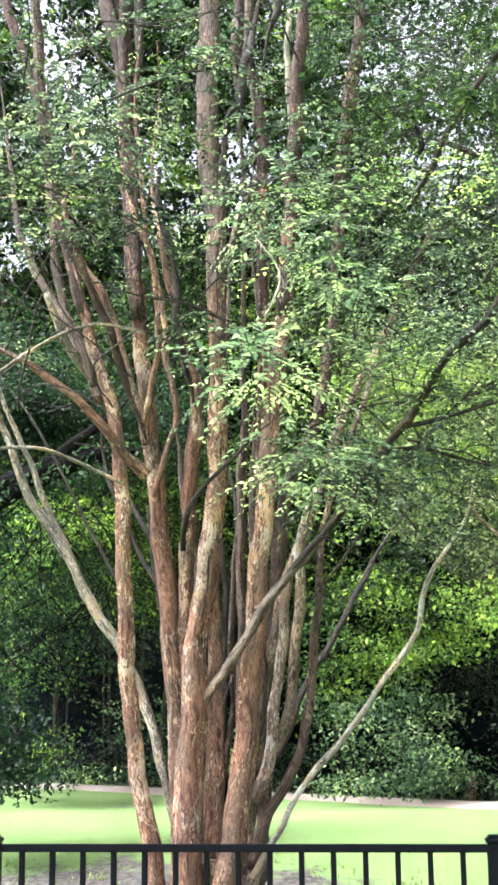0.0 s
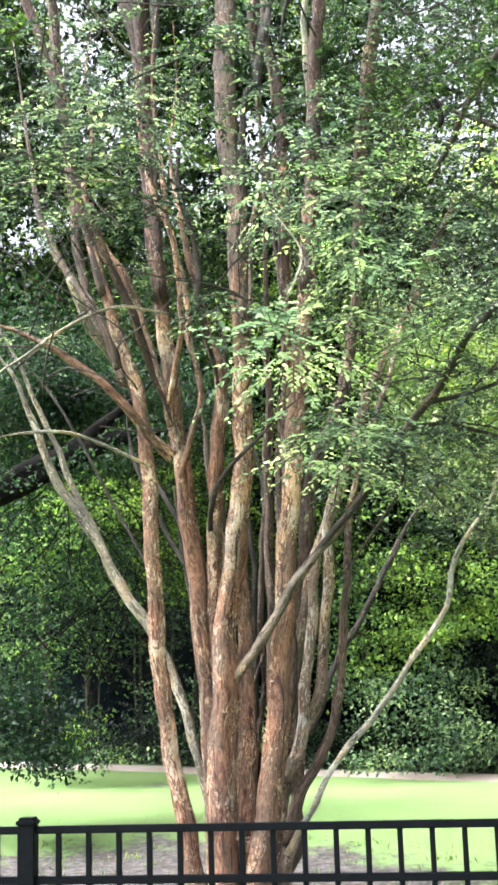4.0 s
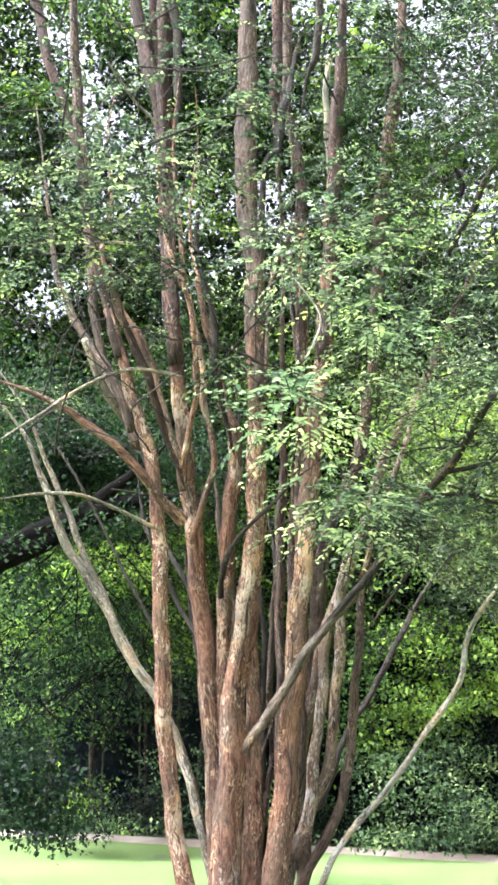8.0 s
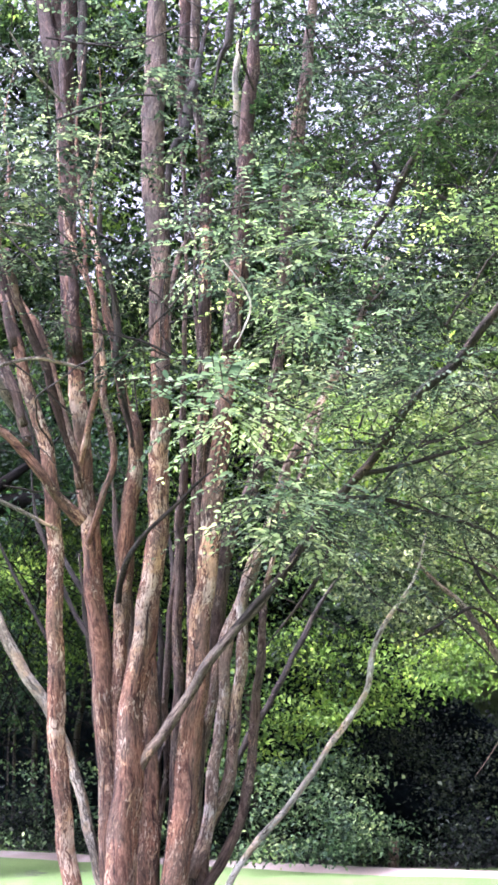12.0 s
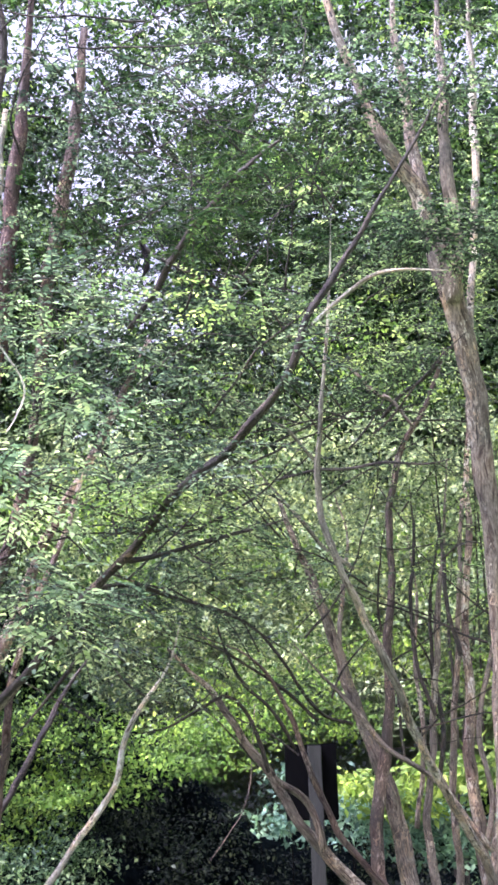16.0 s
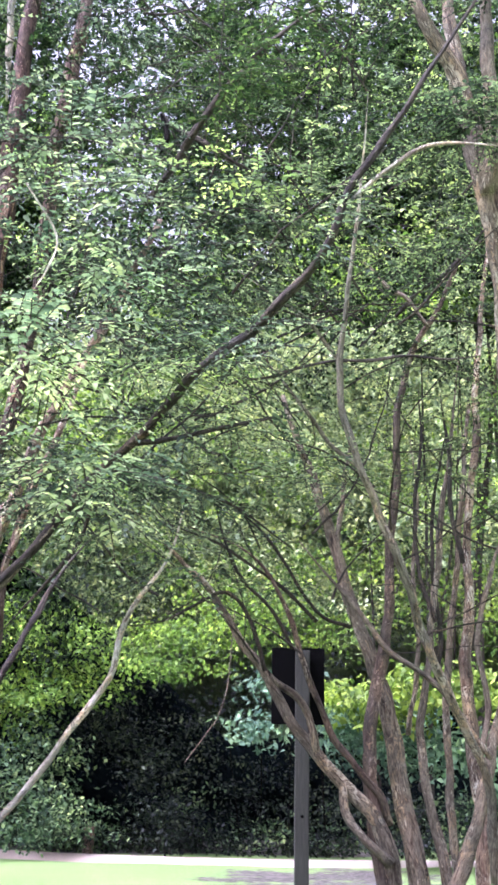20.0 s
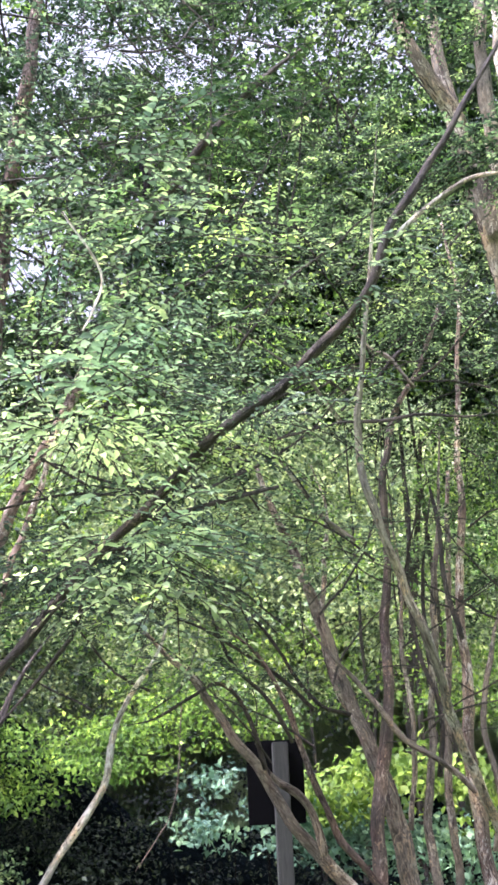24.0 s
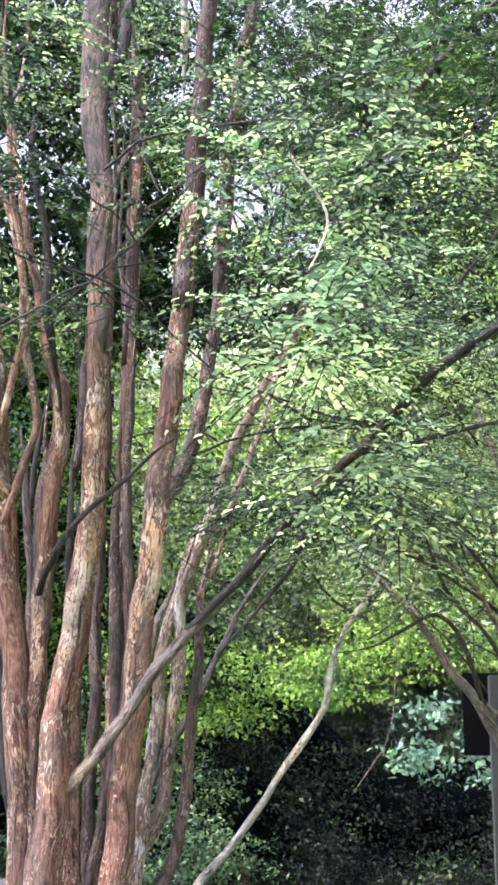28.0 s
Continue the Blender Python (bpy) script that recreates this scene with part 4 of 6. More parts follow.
bough(t2, "limb", "w", [(2.79, 9.16, 3.52, 0.017), (2.56, 9.10, 3.64, 0.015), (2.37, 9.03, 3.81, 0.014), (2.22, 8.95, 3.93, 0.012), (1.89, 8.92, 4.28, 0.008)])
bough(t2, "limb", "w", [(2.23, 8.18, 3.95, 0.011), (2.10, 8.12, 4.06, 0.012), (1.97, 8.06, 4.16, 0.010), (1.82, 8.00, 4.21, 0.009), (1.52, 7.99, 4.38, 0.006)])
bough(t2, "trunk", "l", [(3.85, 9.45, 0.49, 0.060), (3.83, 9.49, 0.78, 0.052), (3.85, 9.52, 1.19, 0.049), (3.82, 9.57, 1.57, 0.045), (3.79, 9.62, 2.15, 0.042), (3.84, 9.64, 2.72, 0.034), (3.85, 9.68, 3.19, 0.030), (3.94, 9.69, 3.84, 0.027), (3.97, 9.71, 4.29, 0.023), (4.04, 9.73, 4.93, 0.017), (4.12, 9.74, 5.60, 0.014), (4.06, 9.80, 6.30, 0.008)])
bough(t2, "trunk", "n", [(3.46, 9.26, 0.67, 0.054), (3.56, 9.25, 0.92, 0.047), (3.67, 9.23, 1.24, 0.040), (3.77, 9.22, 1.65, 0.036), (3.87, 9.21, 1.99, 0.033), (4.03, 9.18, 2.53, 0.025)])
bough(t2, "limb", "n", [(3.40, 8.54, 1.60, 0.018), (3.08, 8.60, 2.02, 0.018), (2.77, 8.66, 2.25, 0.018), (2.58, 8.68, 2.47, 0.016), (2.40, 8.70, 2.67, 0.013), (2.18, 8.72, 2.92, 0.010)])
bough(t2, "limb", "d", [(1.78, 8.12, 3.80, 0.004), (1.86, 8.05, 3.82, 0.007), (2.00, 7.96, 3.85, 0.009), (2.11, 7.88, 3.86, 0.009), (2.28, 7.78, 3.85, 0.010), (2.45, 7.68, 3.87, 0.009), (2.65, 7.57, 3.84, 0.009), (2.80, 7.47, 3.85, 0.007)])
bough(t2, "trunk", "n", [(3.15, 8.00, 0.12, 0.072), (3.15, 7.90, 1.01, 0.071), (3.16, 7.80, 2.09, 0.069), (3.15, 7.70, 3.08, 0.064), (3.08, 7.60, 3.74, 0.065), (3.03, 7.55, 4.19, 0.064), (2.96, 7.50, 4.65, 0.066), (2.86, 7.50, 5.05, 0.070), (2.79, 7.50, 5.35, 0.064), (2.70, 7.50, 5.63, 0.053), (2.53, 7.50, 5.89, 0.041), (2.36, 7.50, 6.29, 0.032), (2.19, 7.50, 6.80, 0.025), (2.07, 7.50, 7.38, 0.017)])
bough(t2, "limb", "n", [(2.84, 7.60, 5.32, 0.043), (2.79, 7.60, 5.67, 0.043), (2.77, 7.65, 5.98, 0.040), (2.75, 7.70, 6.46, 0.034), (2.71, 7.70, 6.93, 0.027), (2.76, 7.80, 7.73, 0.018)])
bough(t2, "limb", "d", [(3.39, 9.28, 2.51, 0.016), (3.31, 9.38, 2.91, 0.015), (3.33, 9.46, 3.33, 0.015), (3.41, 9.51, 3.84, 0.013), (3.43, 9.58, 4.25, 0.009)])
bough(t2, "limb", "d", [(3.67, 9.40, 2.94, 0.018), (3.63, 9.48, 3.35, 0.017), (3.65, 9.55, 3.79, 0.015), (3.63, 9.62, 4.23, 0.011)])
bough(t2, "limb", "d", [(2.54, 9.35, 2.48, 0.014), (2.30, 9.37, 2.70, 0.012), (2.07, 9.39, 2.85, 0.010), (1.83, 9.41, 2.99, 0.009), (1.53, 9.46, 3.09, 0.007)])
bough(t2, "limb", "d", [(2.83, 9.46, 2.47, 0.014), (2.57, 9.44, 2.57, 0.012), (2.24, 9.44, 3.02, 0.011), (1.99, 9.42, 3.23, 0.009)])
bough(t2, "trunk", "n", [(3.69, 9.61, 0.48, 0.038), (3.70, 9.68, 0.99, 0.030), (3.71, 9.75, 1.44, 0.027), (3.73, 9.82, 1.96, 0.025), (3.81, 9.87, 2.58, 0.023), (3.90, 9.91, 3.09, 0.021), (3.97, 9.96, 3.63, 0.020), (4.07, 10.01, 4.28, 0.014)])
bough(t2, "limb", "n", [(3.71, 9.28, 1.61, 0.024), (3.79, 9.31, 1.99, 0.022), (3.76, 9.37, 2.46, 0.020), (3.89, 9.38, 2.90, 0.018), (4.06, 9.38, 3.37, 0.015)])
bough(t2, "limb", "n", [(3.10, 9.90, 2.47, 0.023), (3.01, 10.01, 2.72, 0.021), (3.00, 10.10, 3.15, 0.019), (3.07, 10.16, 3.60, 0.018), (3.15, 10.22, 3.97, 0.014), (3.09, 10.32, 4.35, 0.010)])
bough(t2, "limb", "d", [(3.51, 9.56, 2.07, 0.019), (3.59, 9.61, 2.47, 0.017), (3.57, 9.69, 2.96, 0.015), (3.63, 9.75, 3.48, 0.013), (3.76, 9.79, 4.02, 0.012)])
bough(t2, "limb", "n", [(3.45, 9.89, 1.75, 0.019), (3.54, 9.95, 2.08, 0.019), (3.61, 10.01, 2.50, 0.018), (3.60, 10.09, 2.93, 0.016), (3.68, 10.15, 3.46, 0.014), (3.67, 10.24, 4.02, 0.010)])
bough(t2, "limb", "d", [(3.11, 9.27, 4.68, 0.014), (3.24, 9.17, 4.84, 0.016), (3.38, 9.08, 4.95, 0.016), (3.55, 8.97, 5.15, 0.014), (3.72, 8.86, 5.39, 0.010)])
bough(t2, "limb", "n", [(3.29, 9.10, 4.57, 0.012), (3.15, 9.17, 4.79, 0.014), (3.05, 9.23, 4.86, 0.016), (2.90, 9.31, 5.06, 0.012), (2.80, 9.37, 5.15, 0.009)])
bough(t2, "limb", "d", [(2.15, 9.26, 2.13, 0.015), (2.02, 9.24, 2.49, 0.014), (1.86, 9.23, 2.63, 0.012), (1.67, 9.22, 2.55, 0.010), (1.45, 9.23, 2.43, 0.008), (1.23, 9.24, 2.39, 0.005)])
bough(t2, "limb", "d", [(2.36, 9.30, 2.29, 0.014), (2.19, 9.27, 2.54, 0.012), (1.99, 9.26, 2.71, 0.012), (1.85, 9.22, 2.96, 0.010), (1.76, 9.18, 3.21, 0.008)])
bough(t3, "limb", "k", [(1.08, 8.18, 5.40, 0.008), (1.10, 8.16, 5.31, 0.019), (1.10, 8.15, 5.22, 0.017), (1.06, 8.13, 5.10, 0.008)])
bough(t3, "limb", "d", [(1.08, 8.20, 5.41, 0.014), (1.16, 8.20, 5.34, 0.016), (1.30, 8.10, 5.22, 0.018), (1.48, 8.07, 5.11, 0.016), (1.66, 8.00, 5.00, 0.009)])
bough(t3, "limb", "d", [(1.01, 8.30, 4.85, 0.018), (1.20, 8.10, 5.13, 0.023), (1.29, 7.95, 5.32, 0.024), (1.41, 7.85, 5.49, 0.024), (1.54, 7.75, 5.64, 0.020), (1.73, 7.65, 5.83, 0.018), (1.98, 7.55, 6.02, 0.010)])
bough(t2, "limb", "n", [(2.88, 7.45, 4.84, 0.042), (2.90, 7.40, 5.16, 0.042), (2.88, 7.40, 5.58, 0.041), (2.88, 7.40, 5.98, 0.036), (2.89, 7.40, 6.38, 0.029), (2.89, 7.40, 6.93, 0.022), (2.89, 7.40, 7.45, 0.015)])
bough(t2, "limb", "w", [(3.04, 7.60, 4.65, 0.023), (3.16, 7.70, 5.28, 0.024), (3.22, 7.70, 5.77, 0.026), (3.30, 7.80, 6.38, 0.027), (3.32, 7.80, 7.00, 0.023), (3.35, 7.80, 7.74, 0.016)])
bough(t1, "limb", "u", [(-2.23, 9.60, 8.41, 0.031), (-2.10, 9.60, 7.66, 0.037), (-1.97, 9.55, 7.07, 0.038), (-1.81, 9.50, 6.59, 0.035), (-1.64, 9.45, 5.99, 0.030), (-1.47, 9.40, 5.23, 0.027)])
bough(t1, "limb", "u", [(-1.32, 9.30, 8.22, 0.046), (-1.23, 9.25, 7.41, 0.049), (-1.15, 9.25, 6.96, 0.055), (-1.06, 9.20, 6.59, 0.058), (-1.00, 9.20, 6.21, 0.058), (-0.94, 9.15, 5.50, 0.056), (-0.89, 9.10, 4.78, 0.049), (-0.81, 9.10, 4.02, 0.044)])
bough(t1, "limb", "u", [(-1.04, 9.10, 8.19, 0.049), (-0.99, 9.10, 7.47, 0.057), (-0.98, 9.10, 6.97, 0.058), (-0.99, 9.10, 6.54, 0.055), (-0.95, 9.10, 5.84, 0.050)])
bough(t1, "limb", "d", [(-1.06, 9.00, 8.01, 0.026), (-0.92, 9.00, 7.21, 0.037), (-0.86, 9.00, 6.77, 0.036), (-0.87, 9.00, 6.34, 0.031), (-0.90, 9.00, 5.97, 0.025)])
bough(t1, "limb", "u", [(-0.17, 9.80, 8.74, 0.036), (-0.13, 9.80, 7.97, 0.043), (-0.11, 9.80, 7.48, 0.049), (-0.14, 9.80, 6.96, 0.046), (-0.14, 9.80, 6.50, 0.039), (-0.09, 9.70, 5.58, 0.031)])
bough(t1, "limb", "g", [(-0.03, 9.60, 8.49, 0.031), (-0.03, 9.60, 7.52, 0.037), (-0.05, 9.60, 6.80, 0.032), (0.00, 9.50, 5.96, 0.024)])
bough(t1, "limb", "d", [(0.07, 8.60, 7.75, 0.023), (0.13, 8.60, 7.41, 0.029), (0.18, 8.60, 7.17, 0.029), (0.20, 8.60, 6.84, 0.031), (0.17, 8.60, 6.52, 0.028), (0.11, 8.60, 6.36, 0.024), (0.06, 8.60, 6.06, 0.016)])
bough(t1, "limb", "s", [(0.28, 9.20, 6.83, 0.020), (0.26, 9.20, 6.59, 0.024), (0.25, 9.20, 6.25, 0.026), (0.26, 9.20, 5.83, 0.021)])
bough(t1, "limb", "d", [(-0.69, 8.70, 5.35, 0.014), (-0.70, 8.75, 5.07, 0.020), (-0.63, 8.75, 4.82, 0.021), (-0.58, 8.80, 4.51, 0.023), (-0.57, 8.80, 4.22, 0.025), (-0.52, 8.85, 3.96, 0.027), (-0.46, 8.90, 3.66, 0.027)])
bough(t1, "limb", "u", [(-1.31, 8.60, 4.91, 0.027), (-1.25, 8.62, 4.67, 0.031), (-1.13, 8.65, 4.36, 0.030), (-1.02, 8.70, 4.10, 0.030), (-0.90, 8.80, 3.70, 0.028), (-0.79, 8.85, 3.40, 0.026)])
bough(t1, "limb", "w", [(-1.56, 9.20, 4.58, 0.026), (-1.43, 9.30, 4.23, 0.037), (-1.26, 9.40, 3.97, 0.037)])
bough(t1, "limb", "g", [(-0.21, 9.10, 0.93, 0.038), (-0.14, 9.25, 1.32, 0.037), (-0.06, 9.30, 1.67, 0.034), (-0.05, 9.35, 2.07, 0.034), (-0.05, 9.40, 2.49, 0.033), (-0.06, 9.45, 2.89, 0.032), (-0.05, 9.50, 3.38, 0.027), (-0.04, 9.50, 3.87, 0.021)])
bough(t1, "limb", "g", [(-0.16, 9.10, 0.93, 0.039), (-0.04, 9.20, 1.38, 0.034), (0.00, 9.25, 1.92, 0.031), (0.01, 9.30, 2.48, 0.032), (0.01, 9.30, 2.84, 0.033), (-0.02, 9.35, 3.15, 0.031), (-0.01, 9.40, 3.43, 0.029), (0.00, 9.40, 3.85, 0.024), (0.02, 9.40, 4.28, 0.017)])
bough(t1, "limb", "g", [(-0.46, 9.20, 0.93, 0.039), (-0.50, 9.35, 1.46, 0.031), (-0.53, 9.40, 2.07, 0.027), (-0.53, 9.50, 2.72, 0.028), (-0.57, 9.50, 3.08, 0.026), (-0.59, 9.50, 3.35, 0.023), (-0.64, 9.50, 3.69, 0.017)])
bough(t1, "limb", "g", [(-0.39, 9.20, 0.92, 0.039), (-0.42, 9.40, 1.46, 0.031), (-0.47, 9.45, 2.23, 0.029), (-0.50, 9.50, 2.85, 0.033), (-0.51, 9.50, 3.22, 0.030), (-0.49, 9.50, 3.49, 0.024), (-0.49, 9.50, 3.84, 0.015)])
bough(t1, "limb", "l", [(-0.07, 8.90, 0.95, 0.043), (0.03, 8.95, 1.25, 0.038), (0.09, 9.00, 1.65, 0.036), (0.15, 9.05, 2.16, 0.034), (0.20, 9.10, 2.50, 0.032), (0.29, 9.15, 2.83, 0.029), (0.39, 9.20, 3.12, 0.023)])
bough(t1, "limb", "d", [(-0.54, 9.00, 0.90, 0.037), (-0.60, 9.10, 1.33, 0.036), (-0.64, 9.15, 1.67, 0.033), (-0.69, 9.20, 2.06, 0.028), (-0.76, 9.30, 2.53, 0.025), (-0.83, 9.35, 3.01, 0.019)])
bough(t1, "limb", "g", [(-0.49, 9.00, 0.90, 0.038), (-0.55, 9.05, 1.33, 0.032), (-0.61, 9.10, 1.70, 0.027), (-0.67, 9.15, 2.12, 0.023), (-0.69, 9.20, 2.52, 0.019)])
bough(vine, "stem", "g", [(3.65, 14.76, 3.07, 0.005), (3.60, 14.74, 2.47, 0.005), (3.55, 14.72, 2.15, 0.005), (3.46, 14.72, 1.90, 0.005), (3.36, 14.71, 1.77, 0.005), (3.22, 14.72, 1.58, 0.005), (3.11, 14.72, 1.44, 0.003)])
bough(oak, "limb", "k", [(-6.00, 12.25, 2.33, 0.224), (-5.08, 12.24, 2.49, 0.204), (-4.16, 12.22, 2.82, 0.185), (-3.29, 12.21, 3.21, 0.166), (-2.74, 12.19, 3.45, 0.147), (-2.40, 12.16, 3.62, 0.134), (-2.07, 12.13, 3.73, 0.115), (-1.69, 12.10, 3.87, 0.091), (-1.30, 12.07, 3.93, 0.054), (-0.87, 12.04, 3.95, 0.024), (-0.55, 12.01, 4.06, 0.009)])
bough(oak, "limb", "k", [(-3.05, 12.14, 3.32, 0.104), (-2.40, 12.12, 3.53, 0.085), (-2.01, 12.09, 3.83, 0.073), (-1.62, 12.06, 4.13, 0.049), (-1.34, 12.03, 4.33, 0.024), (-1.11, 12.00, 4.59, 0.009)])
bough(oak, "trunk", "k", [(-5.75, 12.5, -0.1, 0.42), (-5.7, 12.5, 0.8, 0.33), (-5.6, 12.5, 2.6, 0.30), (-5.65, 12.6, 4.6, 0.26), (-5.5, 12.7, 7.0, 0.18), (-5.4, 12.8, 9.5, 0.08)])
# the foot of each stem clump
for tree, cx, cy, n, r0 in ((t1, -0.42, 8.75, 9, 0.30), (t2, 2.85, 9.4, 7, 0.22)):
    for k in range(n):
        a = 2 * math.pi * k / n + 0.3
        x, y = cx + r0 * 0.6 * math.cos(a), cy + r0 * 0.5 * math.sin(a)
        bough(tree, "root", "b" if tree is t1 else "g", [(x + 0.5 * r0 * math.cos(a), y + 0.5 * r0 * math.sin(a), -0.06, 0.06), (x, y, 0.05, 0.10), (cx + 0.4 * r0 * math.cos(a), cy + 0.3 * r0 * math.sin(a), 0.3, 0.09), (cx + 0.35 * r0 * math.cos(a), cy + 0.28 * r0 * math.sin(a), 0.6, 0.06)])

c1, c2, c3, cf, cl = ((Crown(), Crown()) for _ in range(5))
sprays(cl, (0.43, 7.40, 4.52), (0.24, 0.30, 0.07), 9, 1.0, 0.9)
sprays(cl, (0.70, 7.40, 4.46), (0.24, 0.30, 0.07), 11, 1.0, 0.9)
sprays(cl, (1.05, 7.50, 4.66), (0.24, 0.30, 0.07), 11, 1.0, 0.9)
sprays(cl, (1.38, 7.50, 4.65), (0.24, 0.30, 0.07), 12, 1.0, 0.9)
sprays(cl, (1.79, 7.60, 4.83), (0.24, 0.30, 0.07), 12, 1.0, 0.9)
sprays(cl, (2.12, 7.60, 4.77), (0.24, 0.30, 0.07), 9, 1.0, 0.9)
sprays(cl, (0.70, 7.20, 3.48), (0.24, 0.30, 0.07), 10, 1.0, 0.9)
sprays(cl, (0.94, 7.30, 3.49), (0.24, 0.30, 0.07), 11, 1.0, 0.9)
sprays(cl, (1.20, 7.40, 3.51), (0.24, 0.30, 0.07), 8, 1.0, 0.9)
sprays(cl, (0.81, 7.20, 3.92), (0.24, 0.30, 0.07), 8, 1.0, 0.9)
sprays(cl, (0.66, 7.20, 4.03), (0.24, 0.30, 0.07), 7, 1.0, 0.9)
sprays(cl, (0.47, 7.20, 4.12), (0.24, 0.30, 0.07), 8, 1.0, 0.9)
sprays(cf, (1.32, 7.80, 3.23), (0.22, 0.30, 0.09), 10, 0.95, 0.9)
sprays(cf, (1.57, 7.80, 3.33), (0.22, 0.30, 0.09), 13, 0.95, 0.9)
sprays(cf, (1.85, 7.90, 3.29), (0.22, 0.30, 0.09), 13, 0.95, 0.9)
sprays(cf, (2.09, 8.00, 3.23), (0.22, 0.30, 0.09), 10, 0.95, 0.9)
sprays(cf, (1.53, 7.80, 3.10), (0.22, 0.30, 0.09), 8, 0.95, 0.9)
sprays(cf, (-0.08, 5.57, 3.14), (0.12, 0.22, 0.09), 21, 1.0, 0.72)
sprays(cf, (0.07, 5.67, 3.10), (0.13, 0.22, 0.10), 20, 1.0, 0.72)
sprays(cf, (0.00, 5.67, 2.95), (0.12, 0.22, 0.10), 12, 1.0, 0.72)
sprays(cf, (0.15, 5.67, 2.76), (0.13, 0.27, 0.10), 24, 1.0, 0.72)
sprays(cf, (0.16, 5.78, 2.58), (0.13, 0.27, 0.07), 21, 1.0, 0.72)
sprays(cf, (0.41, 5.99, 2.67), (0.11, 0.27, 0.09), 11, 1.0, 0.72)
sprays(cf, (0.48, 6.31, 3.66), (0.22, 0.35, 0.08), 30, 1.0, 0.72)
sprays(cf, (0.24, 6.20, 3.37), (0.14, 0.35, 0.09), 11, 1.0, 0.72)
sprays(cf, (0.05, 6.61, 4.10), (0.18, 0.35, 0.12), 21, 1.0, 0.72)
sprays(c1, (0.23, 5.88, 3.99), (0.33, 0.44, 0.15), 26, 0.88)
sprays(c1, (0.33, 6.06, 3.85), (0.29, 0.44, 0.11), 21, 0.88)
sprays(c1, (-1.24, 7.79, 5.25), (0.54, 0.60, 0.27), 65)
sprays(c1, (-1.50, 7.78, 4.91), (0.41, 0.60, 0.17), 35)
sprays(c1, (-0.96, 7.60, 4.95), (0.40, 0.50, 0.17), 29)
sprays(c1, (-1.24, 8.19, 4.83), (0.50, 0.60, 0.14), 39)
sprays(c1, (-0.43, 7.82, 5.56), (0.37, 0.60, 0.17), 17)
sprays(c1, (-0.14, 8.03, 5.72), (0.21, 0.50, 0.17), 7)
sprays(c1, (-0.42, 8.02, 5.10), (0.21, 0.50, 0.31), 8)
sprays(c1, (-1.62, 8.48, 5.88), (0.44, 0.60, 0.30), 29)
sprays(c1, (0.88, 8.66, 5.08), (0.45, 0.70, 0.34), 26)
sprays(c1, (1.15, 7.66, 4.11), (0.36, 0.60, 0.23), 68)
sprays(c1, (0.99, 7.66, 3.80), (0.40, 0.60, 0.13), 21)
sprays(c1, (1.10, 7.86, 3.07), (0.27, 0.50, 0.20), 19)
sprays(c1, (0.73, 7.85, 2.73), (0.37, 0.50, 0.12), 14)
sprays(c1, (1.04, 8.26, 2.63), (0.39, 0.60, 0.14), 12)
sprays(c1, (-1.71, 8.78, 4.20), (0.42, 0.60, 0.19), 17)
sprays(c1, (-1.78, 8.78, 4.75), (0.34, 0.60, 0.19), 18)
sprays(c1, (-0.81, 8.20, 6.49), (1.07, 0.80, 0.43), 43)
sprays(c1, (0.75, 8.25, 6.49), (0.89, 0.80, 0.43), 47)
sprays(c1, (-0.70, 9.21, 4.61), (0.48, 0.60, 0.24), 14)
sprays(c1, (-0.26, 8.42, 4.18), (0.18, 0.40, 0.22), 14)
sprays(c1, (-0.54, 7.91, 4.75), (0.45, 0.40, 0.31), 14)
sprays(c1, (-0.12, 7.93, 5.24), (0.41, 0.40, 0.31), 12)
sprays(c1, (-0.85, 8.00, 4.46), (0.38, 0.40, 0.24), 9)
sprays(c1, (0.54, 8.65, 3.48), (0.30, 0.50, 0.19), 16)
sprays(c1, (1.37, 8.07, 3.49), (0.24, 0.50, 0.21), 12)
sprays(c1, (-0.73, 9.51, 6.81), (1.24, 0.80, 0.33), 31)
sprays(c1, (1.17, 10.07, 6.53), (0.70, 0.80, 0.52), 35)
sprays(c1, (0.28, 7.76, 4.46), (0.32, 0.50, 0.20), 16)
sprays(c1, (0.47, 7.70, 4.17), (0.34, 0.50, 0.17), 16)
sprays(c1, (0.97, 8.17, 3.89), (0.41, 0.50, 0.13), 32)
sprays(c1, (0.58, 8.08, 4.02), (0.33, 0.50, 0.18), 21)
sprays(c1, (1.73, 8.34, 4.92), (0.63, 0.50, 0.15), 126)
sprays(c1, (1.32, 8.48, 5.08), (0.43, 0.50, 0.17), 48)
sprays(c1, (0.94, 9.02, 3.86), (0.56, 0.60, 0.17), 28)
sprays(c1, (0.69, 8.68, 3.23), (0.50, 0.50, 0.13), 42)
sprays(c1, (1.10, 8.76, 3.06), (0.54, 0.50, 0.15), 51)
sprays(c1, (0.64, 9.11, 2.95), (0.42, 0.50, 0.14), 21)
sprays(c1, (1.59, 9.44, 4.93), (0.75, 0.70, 0.22), 68)
sprays(c1, (1.99, 9.52, 4.71), (0.57, 0.60, 0.23), 35)
sprays(c1, (1.59, 9.23, 4.29), (0.40, 0.50, 0.15), 17)
sprays(c1, (0.31, 8.70, 5.52), (0.39, 0.60, 0.39), 42)
sprays(c1, (0.67, 9.63, 6.56), (0.59, 0.70, 0.33), 35)
sprays(c2, (1.99, 9.31, 3.76), (0.60, 0.50, 0.19), 40, 0.85)
sprays(c2, (2.52, 9.77, 3.57), (0.60, 0.60, 0.24), 26, 0.85)
